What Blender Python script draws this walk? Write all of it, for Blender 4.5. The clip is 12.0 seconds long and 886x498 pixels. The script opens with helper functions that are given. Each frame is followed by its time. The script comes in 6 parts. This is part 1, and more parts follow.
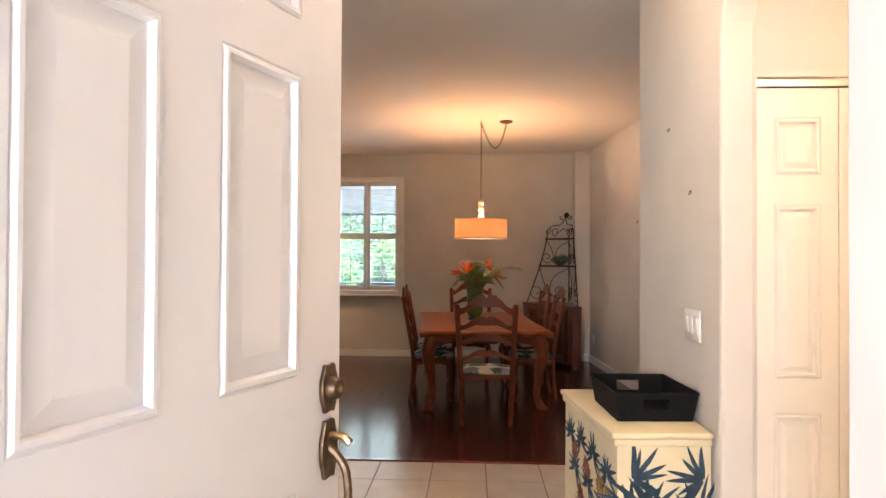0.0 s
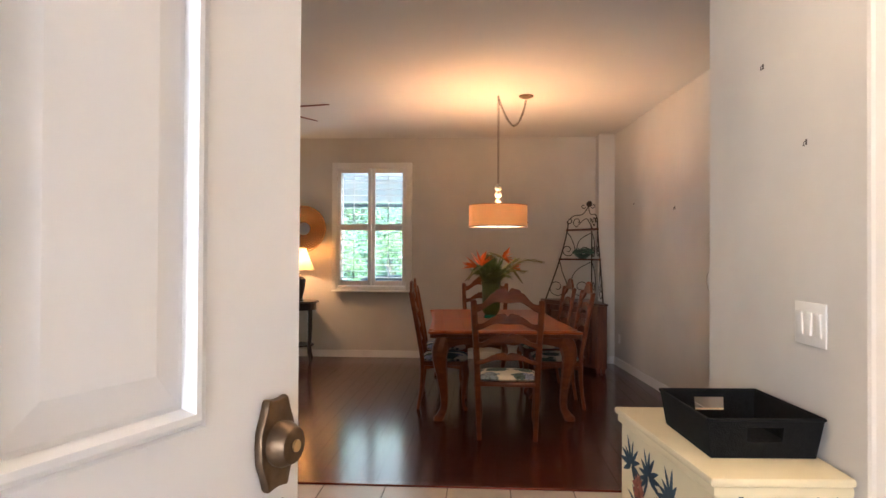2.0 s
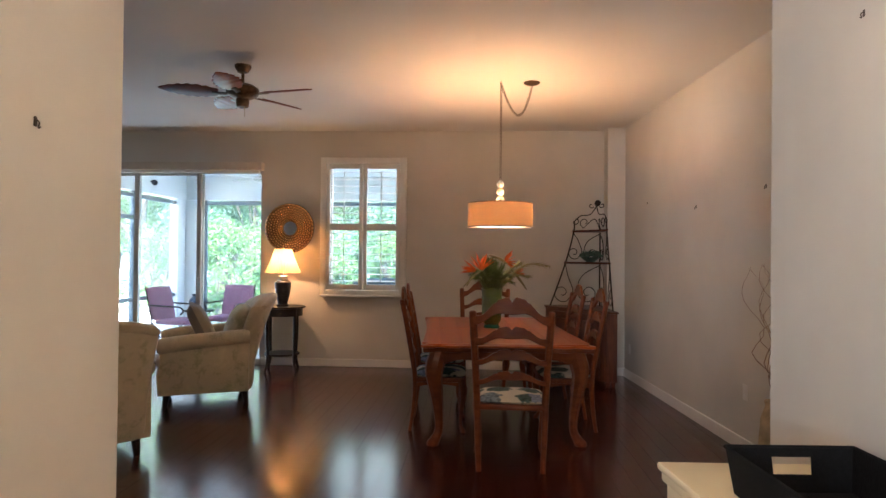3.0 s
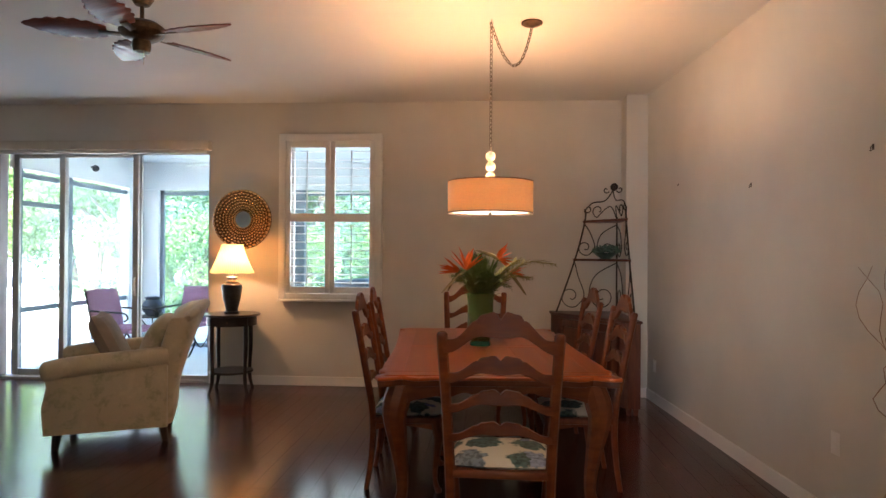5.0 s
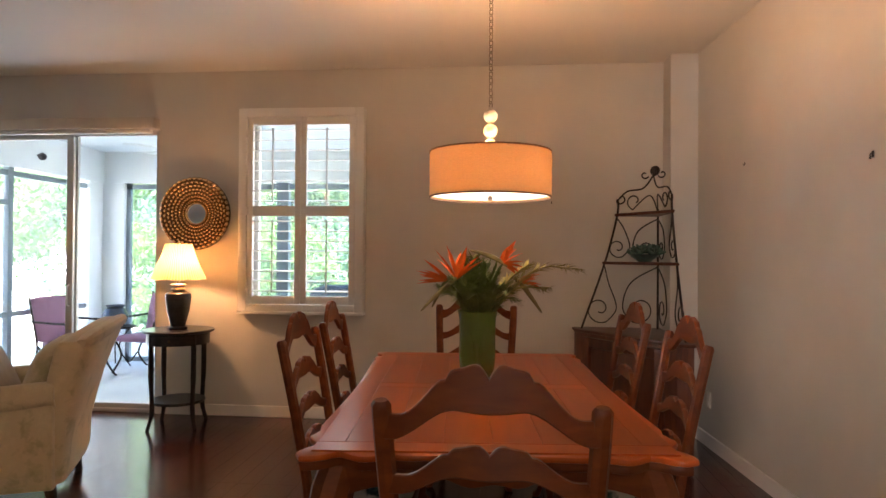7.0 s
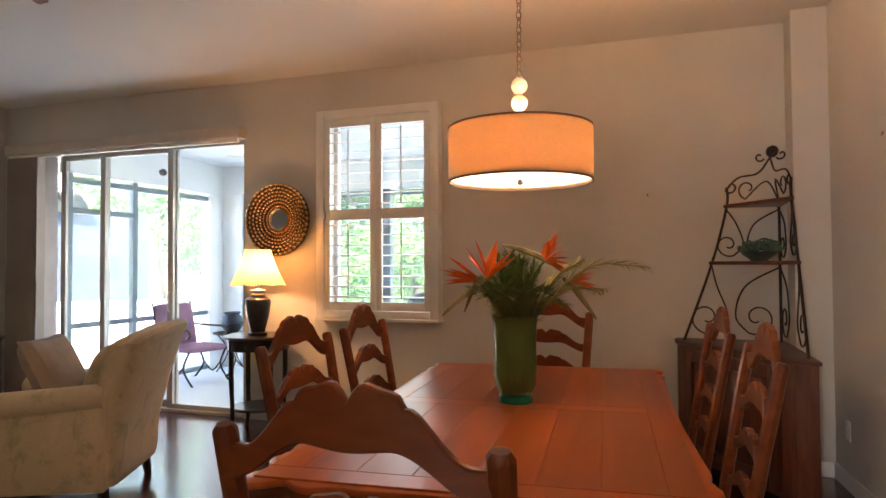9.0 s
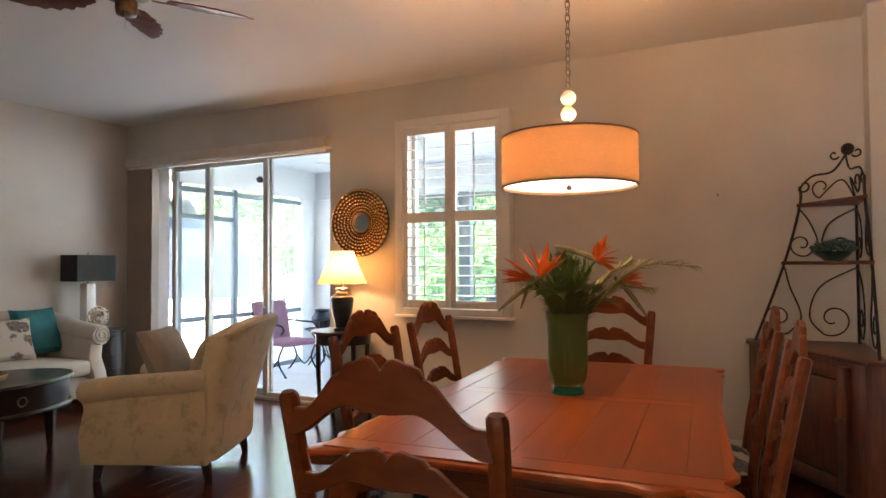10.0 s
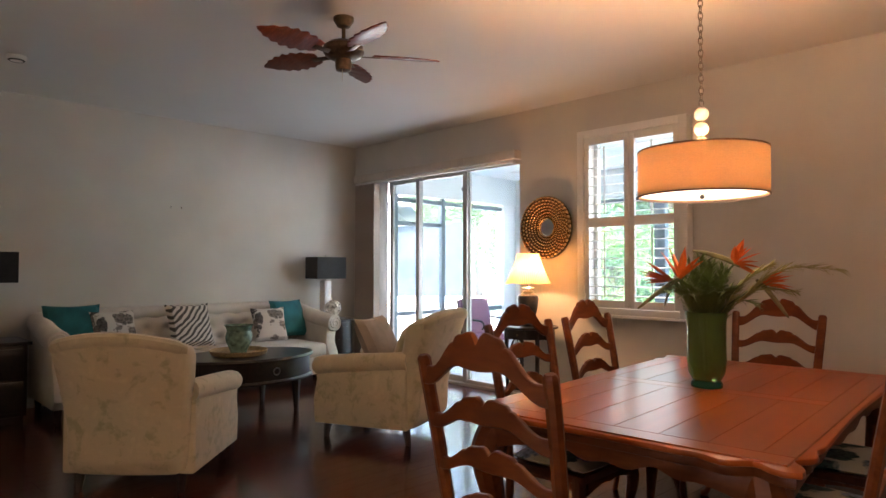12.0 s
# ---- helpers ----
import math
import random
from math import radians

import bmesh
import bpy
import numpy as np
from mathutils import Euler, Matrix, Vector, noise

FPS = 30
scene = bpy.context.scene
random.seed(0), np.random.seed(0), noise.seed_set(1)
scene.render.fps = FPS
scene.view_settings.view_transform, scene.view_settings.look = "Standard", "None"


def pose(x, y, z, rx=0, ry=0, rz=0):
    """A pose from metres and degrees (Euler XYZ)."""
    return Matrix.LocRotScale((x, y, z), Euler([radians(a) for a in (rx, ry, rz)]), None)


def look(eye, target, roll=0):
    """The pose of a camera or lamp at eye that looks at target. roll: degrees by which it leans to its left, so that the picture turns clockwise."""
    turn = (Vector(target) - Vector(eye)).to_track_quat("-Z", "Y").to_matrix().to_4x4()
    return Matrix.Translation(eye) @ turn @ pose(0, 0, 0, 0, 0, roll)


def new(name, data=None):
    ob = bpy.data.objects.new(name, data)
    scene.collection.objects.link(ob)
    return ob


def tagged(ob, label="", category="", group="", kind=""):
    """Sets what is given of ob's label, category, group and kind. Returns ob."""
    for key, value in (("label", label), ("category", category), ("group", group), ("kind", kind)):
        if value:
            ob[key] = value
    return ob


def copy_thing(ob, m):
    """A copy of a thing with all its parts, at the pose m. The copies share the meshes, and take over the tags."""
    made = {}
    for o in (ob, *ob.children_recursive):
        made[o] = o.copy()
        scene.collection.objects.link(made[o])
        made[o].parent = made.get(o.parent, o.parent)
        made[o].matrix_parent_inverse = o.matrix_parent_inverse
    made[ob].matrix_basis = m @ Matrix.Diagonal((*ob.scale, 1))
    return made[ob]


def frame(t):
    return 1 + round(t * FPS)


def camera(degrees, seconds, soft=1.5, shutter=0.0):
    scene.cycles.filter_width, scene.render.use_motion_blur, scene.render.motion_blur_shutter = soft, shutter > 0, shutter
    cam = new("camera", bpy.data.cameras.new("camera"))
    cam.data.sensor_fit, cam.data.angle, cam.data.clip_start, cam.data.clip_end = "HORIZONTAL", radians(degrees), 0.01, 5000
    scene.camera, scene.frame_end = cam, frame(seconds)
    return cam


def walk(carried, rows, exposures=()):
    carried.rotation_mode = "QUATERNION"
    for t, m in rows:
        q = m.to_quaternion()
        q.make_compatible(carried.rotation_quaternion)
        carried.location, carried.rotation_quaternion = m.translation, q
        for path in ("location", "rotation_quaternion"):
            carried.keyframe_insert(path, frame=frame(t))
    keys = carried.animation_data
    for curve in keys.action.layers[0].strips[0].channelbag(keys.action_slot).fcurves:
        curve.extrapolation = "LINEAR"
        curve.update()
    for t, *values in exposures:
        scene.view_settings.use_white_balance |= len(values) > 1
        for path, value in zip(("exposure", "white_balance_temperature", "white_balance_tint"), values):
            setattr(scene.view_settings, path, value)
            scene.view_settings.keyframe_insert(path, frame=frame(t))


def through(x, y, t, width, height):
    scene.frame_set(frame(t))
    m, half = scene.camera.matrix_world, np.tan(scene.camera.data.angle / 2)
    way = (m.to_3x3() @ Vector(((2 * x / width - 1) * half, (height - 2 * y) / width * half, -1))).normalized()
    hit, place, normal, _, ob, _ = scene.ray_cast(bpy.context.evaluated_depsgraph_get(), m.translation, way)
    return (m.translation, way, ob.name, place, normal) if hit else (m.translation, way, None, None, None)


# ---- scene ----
cam = camera(69.3, 12.0)
PATH = [
    (0, (0.395, -0.435, 1.517), (0.299, 1.562, 1.541), 0.3),
    (0.5, (0.394, -0.324, 1.503), (0.294, 1.673, 1.526), 0.1),
    (1, (0.369, -0.194, 1.48), (0.265, 1.803, 1.504), 0.3),
    (1.5, (0.317, 0.029, 1.466), (0.205, 2.026, 1.488), 0.4),
    (2, (0.302, 0.34, 1.434), (0.184, 2.336, 1.454), 0.3),
    (2.5, (0.308, 0.725, 1.478), (0.188, 2.721, 1.493), 0.4),
    (3, (0.287, 0.974, 1.457), (0.174, 2.971, 1.479), 0.6),
    (5, (0.434, 2.41, 1.445), (0.306, 4.406, 1.459), 0.4),
    (5.5, (0.484, 2.733, 1.466), (0.348, 4.728, 1.481), 0.3),
    (6, (0.531, 3.051, 1.463), (0.381, 5.045, 1.479), 0.3),
    (6.5, (0.519, 3.417, 1.454), (0.361, 5.411, 1.472), 0.4),
    (8.5, (0.845, 4.269, 1.398), (0.374, 6.212, 1.441), -0.2),
    (9, (1.002, 4.278, 1.382), (0.372, 6.176, 1.434), -0.3),
    (9.5, (1.088, 4.228, 1.379), (0.321, 6.075, 1.432), -0.0),
    (10, (1.228, 4.102, 1.38), (0.34, 5.894, 1.434), -0.3),
    (10.5, (1.346, 4.035, 1.388), (0.316, 5.748, 1.447), 0.0),
    (11, (1.518, 3.988, 1.391), (0.324, 5.591, 1.451), 0.0),
    (11.5, (1.646, 3.946, 1.373), (0.311, 5.434, 1.436), 0.2),
    (12, (1.806, 3.842, 1.378), (0.375, 5.237, 1.438), 0.1),
]
walk(cam, [(t, look(eye, target, roll)) for t, eye, target, roll in PATH],
     exposures=[(0.0, 3.5, 6250, 20), (1.0, 3.4, 6100, 18), (2.0, 3.42, 5900, 16), (2.5, 3.55, 5950, 16), (3.0, 3.32, 5850, 16), (5.0, 3.37, 6000, 17), (6.5, 3.4, 6500, 20), (8.5, 3.47, 6750, 22), (12.0, 3.52, 6400, 21)])

# ---- world, sun and lamps ----
world = bpy.data.worlds.new("sky")
scene.world = world
world.use_nodes = True
sky = world.node_tree.nodes.new("ShaderNodeTexSky")
sky.sky_type, sky.sun_disc = "NISHITA", False
sky.sun_elevation, sky.sun_rotation = radians(42), radians(164)
back = world.node_tree.nodes["Background"]
back.inputs["Strength"].default_value = 0.15
world.node_tree.links.new(sky.outputs[0], back.inputs[0])


def lamp(name, kind, m, energy, colour, size=0.1, size_y=0):
    data = bpy.data.lights.new(name, kind)
    data.energy, data.color = energy, colour
    ob = new(name, data)
    ob.matrix_world = m
    if kind == "AREA":
        data.shape, data.size, data.size_y = "RECTANGLE", size, size_y or size
    elif kind == "SUN":
        data.angle = size
    else:
        data.shadow_soft_size = size
    return ob


lamp("sun", "SUN", look((5, -12, 16), (0, 5, 0)), 5.0, (1, 0.95, 0.88), radians(0.6))
# sky light that comes in at the sliding door, the window and the front door
lamp("door_daylight", "AREA", look((-3.75, 9.5, 1.3), (-3.75, 5, 0.3)), 1.8, (0.86, 0.94, 1), 2.3, 2.3)
lamp("window_daylight", "AREA", look((-1.2, 9.6, 1.8), (-1.2, 5, 1.0)), 1.6, (0.88, 0.95, 1), 0.9, 1.5)
lamp("entry_daylight", "AREA", look((-1.5, -4.4, 1.9), (1.7, 2, 1.2)), 24, (0.92, 0.96, 1), 1.2, 1.8)
lamp("pendant_bulb", "POINT", pose(0.47, 6.88, 1.85), 7.0, (1, 0.61, 0.31), 0.09)
lamp("table_lamp_bulb", "POINT", pose(-2.16, 8.9, 1.36), 2.0, (1, 0.56, 0.24), 0.04)
lamp("foyer_bulb", "POINT", pose(0.5, 1.8, 2.92), 7.2, (1, 0.76, 0.5), 0.08)
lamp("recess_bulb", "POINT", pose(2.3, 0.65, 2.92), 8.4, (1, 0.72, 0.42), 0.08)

# ---- materials ----


def mat(name, rough=0.6, metal=0.0):
    m = bpy.data.materials.new(name)
    m.use_nodes = True
    n = m.node_tree.nodes
    b = n["Principled BSDF"]
    b.inputs["Roughness"].default_value, b.inputs["Metallic"].default_value = rough, metal
    return m, n, m.node_tree.links, b


def ramp_of(n, links, fac, stops):
    r = n.new("ShaderNodeValToRGB")
    while len(r.color_ramp.elements) < len(stops):
        r.color_ramp.elements.new(0.5)
    for e, (p, c) in zip(r.color_ramp.elements, stops):
        e.position, e.color = p, (*c, 1)
    links.new(fac, r.inputs[0])
    return r.outputs[0]


def noise_of(n, links, scale, stretch=(1, 1, 1), detail=4.0, distort=0.0):
    co, mp, t = n.new("ShaderNodeTexCoord"), n.new("ShaderNodeMapping"), n.new("ShaderNodeTexNoise")
    mp.inputs["Scale"].default_value = stretch
    t.inputs["Scale"].default_value, t.inputs["Detail"].default_value, t.inputs["Distortion"].default_value = scale, detail, distort
    links.new(co.outputs["Object"], mp.inputs[0])
    links.new(mp.outputs[0], t.inputs["Vector"])
    return t.outputs[0]


def bump_of(n, links, b, height, strength, distance=0.004):
    bp = n.new("ShaderNodeBump")
    bp.inputs["Strength"].default_value, bp.inputs["Distance"].default_value = strength, distance
    links.new(height, bp.inputs["Height"])
    links.new(bp.outputs[0], b.inputs["Normal"])


def plain(name, c, rough=0.6, metal=0.0, vary=0.08, scale=6.0, grain=60.0, bump=0.15, stretch=(1, 1, 1)):
    """A surface with broad patches, fine grain and relief."""
    m, n, l, b = mat(name, rough, metal)
    lo, hi = [max(0, v * (1 - vary)) for v in c], [min(1, v * (1 + vary)) for v in c]
    big = noise_of(n, l, scale, stretch)
    l.new(ramp_of(n, l, big, [(0.3, lo), (0.7, hi)]), b.inputs["Base Color"])
    if bump:
        bump_of(n, l, b, noise_of(n, l, grain, stretch), bump)
    return m


def wood(name, dark, light, rough=0.35, stretch=(1, 12, 12), scale=3.0, coat=0.3, bump=0.12, spec=0.35, distort=0.6, detail=8):
    """Grain along x of the object, with a tone of its own for every piece."""
    m, n, l, b = mat(name, rough)
    g = noise_of(n, l, scale, stretch, detail, distort)
    mid = [(p + q) / 2 for p, q in zip(dark, light)]
    col = ramp_of(n, l, g, [(0.25, dark), (0.5, mid), (0.75, light)])
    info, hsv, mr = n.new("ShaderNodeObjectInfo"), n.new("ShaderNodeHueSaturation"), n.new("ShaderNodeMapRange")
    mr.inputs["To Min"].default_value, mr.inputs["To Max"].default_value = 0.82, 1.18
    l.new(info.outputs["Random"], mr.inputs[0])
    l.new(mr.outputs[0], hsv.inputs["Value"])
    l.new(col, hsv.inputs["Color"])
    l.new(hsv.outputs[0], b.inputs["Base Color"])
    b.inputs["Coat Weight"].default_value, b.inputs["Coat Roughness"].default_value = coat, 0.12
    b.inputs["Specular IOR Level"].default_value = spec
    bump_of(n, l, b, g, bump, 0.002)
    return m


def glow(name, c, strength):
    m, n, l, b = mat(name, 0.8)
    b.inputs["Base Color"].default_value = (*c, 1)
    b.inputs["Emission Color"].default_value, b.inputs["Emission Strength"].default_value = (*c, 1), strength
    return m


def glass(name, c=(1, 1, 1), rough=0.0):
    m, n, l, b = mat(name, rough)
    b.inputs["Base Color"].default_value = (*c, 1)
    b.inputs["Transmission Weight"].default_value, b.inputs["IOR"].default_value = 1, 1.45
    return m


def pane_glass(name):
    """Thin clear pane: straight through, with a slight gloss."""
    m = bpy.data.materials.new(name)
    m.use_nodes = True
    n, l = m.node_tree.nodes, m.node_tree.links
    n.clear()
    out, mix, tr, gl = (n.new("ShaderNode" + k) for k in ("OutputMaterial", "MixShader", "BsdfTransparent", "BsdfGlossy"))
    gl.inputs["Roughness"].default_value = 0.01
    tr.inputs[0].default_value = (0.93, 0.97, 0.96, 1)
    mix.inputs[0].default_value = 0.04
    l.new(tr.outputs[0], mix.inputs[1])
    l.new(gl.outputs[0], mix.inputs[2])
    l.new(mix.outputs[0], out.inputs[0])
    return m


def shade_cloth(name, c, through):
    """Lampshade cloth, lit through from inside, with a fine weave."""
    m, n, l, b = mat(name, 0.9)
    w = noise_of(n, l, 90, (1, 1, 6), 3)
    col = ramp_of(n, l, w, [(0.3, [v * 0.85 for v in c]), (0.7, c)])
    l.new(col, b.inputs["Base Color"])
    tl, mix = n.new("ShaderNodeBsdfTranslucent"), n.new("ShaderNodeMixShader")
    l.new(col, tl.inputs[0])
    mix.inputs[0].default_value = through
    l.new(b.outputs[0], mix.inputs[1])
    l.new(tl.outputs[0], mix.inputs[2])
    l.new(mix.outputs[0], n["Material Output"].inputs[0])
    bump_of(n, l, b, w, 0.2, 0.001)
    return m


WALL = plain("wall_paint", (0.62, 0.585, 0.53), 0.7, vary=0.055, scale=1.6, grain=120, bump=0.12)
CEIL = plain("ceiling_paint", (0.72, 0.695, 0.66), 0.85, vary=0.03, scale=0.8, grain=70, bump=0.3)
TRIM = plain("white_trim_paint", (0.8, 0.78, 0.74), 0.35, vary=0.03, scale=3, grain=40, bump=0.04)
DOORPAINT = plain("door_paint", (0.8, 0.8, 0.81), 0.38, vary=0.03, scale=2, grain=35, bump=0.05)
CLOSETPAINT = plain("closet_paint", (0.82, 0.78, 0.7), 0.45, vary=0.03, scale=2, grain=35, bump=0.05)
FLOORWOOD = wood("cherry_floor", (0.065, 0.009, 0.0045), (0.185, 0.027, 0.011), 0.21, (0.6, 9, 9), 2.5, 0.5, 0.08)
TILE = plain("floor_tile", (0.66, 0.56, 0.46), 0.3, vary=0.08, scale=5, grain=20, bump=0.05)
GROUT = plain("grout", (0.3, 0.25, 0.2), 0.9, grain=200)
CHAIRWOOD = wood("cherry_chair_wood", (0.085, 0.019, 0.0045), (0.19, 0.048, 0.011), 0.4, (2.5, 8, 8), 3, 0.08, 0.08, 0.25, 0.4, 5)
TABLEWOOD = wood("cherry_table_wood", (0.29, 0.056, 0.009), (0.37, 0.079, 0.0122), 0.29, (7, 0.6, 7), 2.5, 0.0, 0.0, 0.3, 0.2, 3)
DARKWOOD = wood("espresso_wood", (0.008, 0.005, 0.004), (0.028, 0.014, 0.009), 0.3, (2, 8, 8), 4, 0.3)
CABWOOD = wood("dark_cherry_wood", (0.05, 0.014, 0.007), (0.14, 0.04, 0.016), 0.4, (8, 8, 1), 4, 0.2)
IRON = plain("bronzed_iron", (0.035, 0.025, 0.02), 0.5, 0.6, 0.3, 20, 90, 0.3)
BRONZE = plain("aged_bronze", (0.13, 0.085, 0.05), 0.42, 0.85, 0.4, 25, 60, 0.2)
BRASS = plain("brushed_brass", (0.5, 0.36, 0.18), 0.28, 1.0, 0.1, 10, 60, 0.05)
STEEL = plain("brushed_nickel", (0.5, 0.47, 0.43), 0.3, 1.0, 0.1, 10, 80, 0.05)
ALU = plain("bronze_aluminium", (0.56, 0.53, 0.5), 0.45, 0.2, 0.06, 5, 60, 0.03)
PANE = pane_glass("window_pane")
DARK = plain("dark_gap", (0.015, 0.013, 0.012), 0.9)
NAIL = plain("nail_steel", (0.08, 0.06, 0.05), 0.5, 0.6)
PLASTIC = plain("white_plastic", (0.78, 0.75, 0.7), 0.35, vary=0.02, bump=0)
CONCRETE = plain("patio_concrete", (0.8, 0.79, 0.77), 0.85, vary=0.1, scale=2, grain=40)
STUCCO = plain("white_stucco", (0.85, 0.86, 0.86), 0.9, vary=0.04, scale=3, grain=60, bump=0.4)


# ---- mesh helpers ----
def box(bm, x0, x1, y0, y1, z0, z1, bevel=0.0, m=None):
    r = bmesh.ops.create_cube(bm, size=1)
    vs = r["verts"]
    for v in vs:
        v.co = Vector(((x0 + x1) / 2 + v.co.x * (x1 - x0), (y0 + y1) / 2 + v.co.y * (y1 - y0), (z0 + z1) / 2 + v.co.z * (z1 - z0)))
    if m is not None:
        bmesh.ops.transform(bm, matrix=m, verts=vs)
    if bevel:
        bmesh.ops.bevel(bm, geom=list({e for v in vs for e in v.link_edges}), offset=bevel, segments=2, affect="EDGES", profile=0.5)
    return bm


def lathe(bm, profile, steps=32, m=None):
    """Turn a profile of (radius, z) about z."""
    rings = []
    for r, z in profile:
        rings.append([bm.verts.new((max(r, 0.0004) * math.cos(2 * math.pi * i / steps), max(r, 0.0004) * math.sin(2 * math.pi * i / steps), z)) for i in range(steps)])
    for a, b in zip(rings, rings[1:]):
        for i in range(steps):
            j = (i + 1) % steps
            bm.faces.new((a[i], a[j], b[j], b[i]))
    if m is not None:
        bmesh.ops.transform(bm, matrix=m, verts=[v for r in rings for v in r])
    return bm


def tube(bm, pts, radius, sides=8, flat=1.0, caps=True):
    """A round (or flattened) bar swept along points; radius may be one number or one per point."""
    pts = [Vector(p) for p in pts]
    rad = radius if isinstance(radius, (list, tuple)) else [radius] * len(pts)
    rings, up = [], None
    for i, p in enumerate(pts):
        d = (pts[min(i + 1, len(pts) - 1)] - pts[max(i - 1, 0)]).normalized()
        if up is None:
            up = Vector((0, 0, 1)) if abs(d.z) < 0.9 else Vector((1, 0, 0))
        a = (up - d * up.dot(d)).normalized()
        up, b = a, d.cross(a)
        rings.append([bm.verts.new(p + rad[i] * (a * math.cos(2 * math.pi * k / sides) + b * flat * math.sin(2 * math.pi * k / sides))) for k in range(sides)])
    for r, s in zip(rings, rings[1:]):
        for k in range(sides):
            j = (k + 1) % sides
            bm.faces.new((r[k], r[j], s[j], s[k]))
    if caps and len(rings) > 1:
        bm.faces.new(rings[0][::-1])
        bm.faces.new(rings[-1])
    return bm


def prism(bm, outline, d0, d1, axis="y", bevel=0.0):
    """A flat outline pushed through from d0 to d1: (x, z) along y, (x, y) along z, or (y, z) along x."""
    put = {"y": lambda a, b, d: (a, d, b), "z": lambda a, b, d: (a, b, d), "x": lambda a, b, d: (d, a, b)}[axis]
    lo = [bm.verts.new(put(a, b, d0)) for a, b in outline]
    hi = [bm.verts.new(put(a, b, d1)) for a, b in outline]
    fs = [bm.faces.new(lo), bm.faces.new(hi[::-1])]
    n = len(outline)
    for i in range(n):
        j = (i + 1) % n
        bm.faces.new((lo[j], lo[i], hi[i], hi[j]))
    if bevel:
        bmesh.ops.recalc_face_normals(bm, faces=bm.faces)
        bmesh.ops.bevel(bm, geom=[e for f in fs for e in f.edges], offset=bevel, segments=2, affect="EDGES", profile=0.5)
    return bm


def mesh_of(name, bm, material, smooth=True, angle=35):
    bmesh.ops.recalc_face_normals(bm, faces=bm.faces)
    me = bpy.data.meshes.new(name)
    bm.to_mesh(me)
    bm.free()
    me.materials.append(material)
    if smooth:
        me.shade_smooth()
        me.set_sharp_from_angle(angle=radians(angle))
    return me


def part(name, bm, material, parent=None, label="", smooth=True, angle=35):
    ob = new(name, mesh_of(name, bm, material, smooth, angle))
    ob.parent = parent
    return tagged(ob, label)


def thing(name, m, label, category, group=""):
    ob = new(name)
    ob.empty_display_size = 0.1
    ob.matrix_world = m
    return tagged(ob, label, category, group)


def setting(name, bm, material, label, category, smooth=False):
    return tagged(part(name, bm, material, None, "", smooth), label, category, "", "structure")


def B():
    return bmesh.new()


def bez(p, steps=12):
    """Smooth curve through control points (Catmull-Rom)."""
    p = [Vector(q) for q in p]
    out = []
    for i in range(len(p) - 1):
        a, b, c, d = p[max(i - 1, 0)], p[i], p[i + 1], p[min(i + 2, len(p) - 1)]
        for k in range(steps):
            t = k / steps
            out.append(0.5 * ((2 * b) + (c - a) * t + (2 * a - 5 * b + 4 * c - d) * t * t + (3 * b - a - 3 * c + d) * t ** 3))
    return out + [p[-1]]


# ---- the shell: one large room, the foyer and a side recess with a closet ----
XL, YB, ZC = -5.56, 9.28, 3.08      # left wall, back wall, ceiling
FX0, FX1, FY0, FY1 = -0.83, 1.39, 0.15, 3.48  # foyer
FYL = 2.92                                    # where the foyer's left wall ends
T = 0.14
XR = 2.5                                      # the boards reach under the right wall, which runs slightly askew


def xr(y):
    """Face of the right wall at y."""
    return 2.09 + (9.05 - y) * 0.07


RTURN = -90 + math.degrees(math.atan(0.07))
DX0, DX1 = -0.335, 0.82                        # front doorway
AY0, AY1 = 1.0, 2.2                          # arch in the foyer's right wall

bm = B()
box(bm, XL - T, -5.1, YB, YB + 0.2, 0, ZC)
box(bm, -5.1, -2.57, YB, YB + 0.2, 2.6, ZC)
box(bm, -2.57, -1.70, YB, YB + 0.2, 0, ZC)
box(bm, -1.70, -0.74, YB, YB + 0.2, 0, 1.0)
box(bm, -1.70, -0.74, YB, YB + 0.2, 2.65, ZC)
box(bm, -0.74, XR + T, YB, YB + 0.2, 0, ZC)
box(bm, 1.875, xr(9.03) + 0.05, 9.04, YB, 0, ZC, 0.004)
setting("wall_back", bm, WALL, "warm beige painted back wall with window and sliding door openings", "wall")
setting("wall_left", box(B(), XL - T, XL, FYL - T, YB, 0, ZC), WALL, "plain warm beige painted living room wall", "wall")
setting("wall_right", prism(B(), [(xr(FY1), FY1), (xr(YB), YB), (3.0, YB), (3.0, FY1)], 0, ZC, "z"), WALL, "plain warm beige painted dining room wall", "wall")
bm = B()
box(bm, XL, FX0 - T, FYL - T, FYL, 0, ZC)
box(bm, FX0 - T, FX0, FY0 + 0.16, FYL, 0, ZC, 0.012)
setting("wall_foyer_left", bm, WALL, "beige painted foyer wall with a rounded end", "wall")

# foyer's right wall with the arch to the closet recess
bm = B()
arc = [(AY0, 0), (FY0 + 0.16, 0), (FY0 + 0.16, ZC), (FY1, ZC), (FY1, 0), (AY1, 0)]
cy, rr, zs = (AY0 + AY1) / 2, (AY1 - AY0) / 2, 2.42
arc += [(cy + rr * math.cos(a), zs + 0.42 * math.sin(a)) for a in [math.pi * i / 24 for i in range(25)]]
prism(bm, arc, FX1, FX1 + T, "x", 0.015)
setting("wall_foyer_right", bm, WALL, "beige painted foyer wall with an arched opening", "wall")
setting("wall_dining_return", box(B(), FX1 + T, XR + T, FY1 - T, FY1, 0, ZC), WALL, "beige painted return wall beside the foyer", "wall")
bm = B()
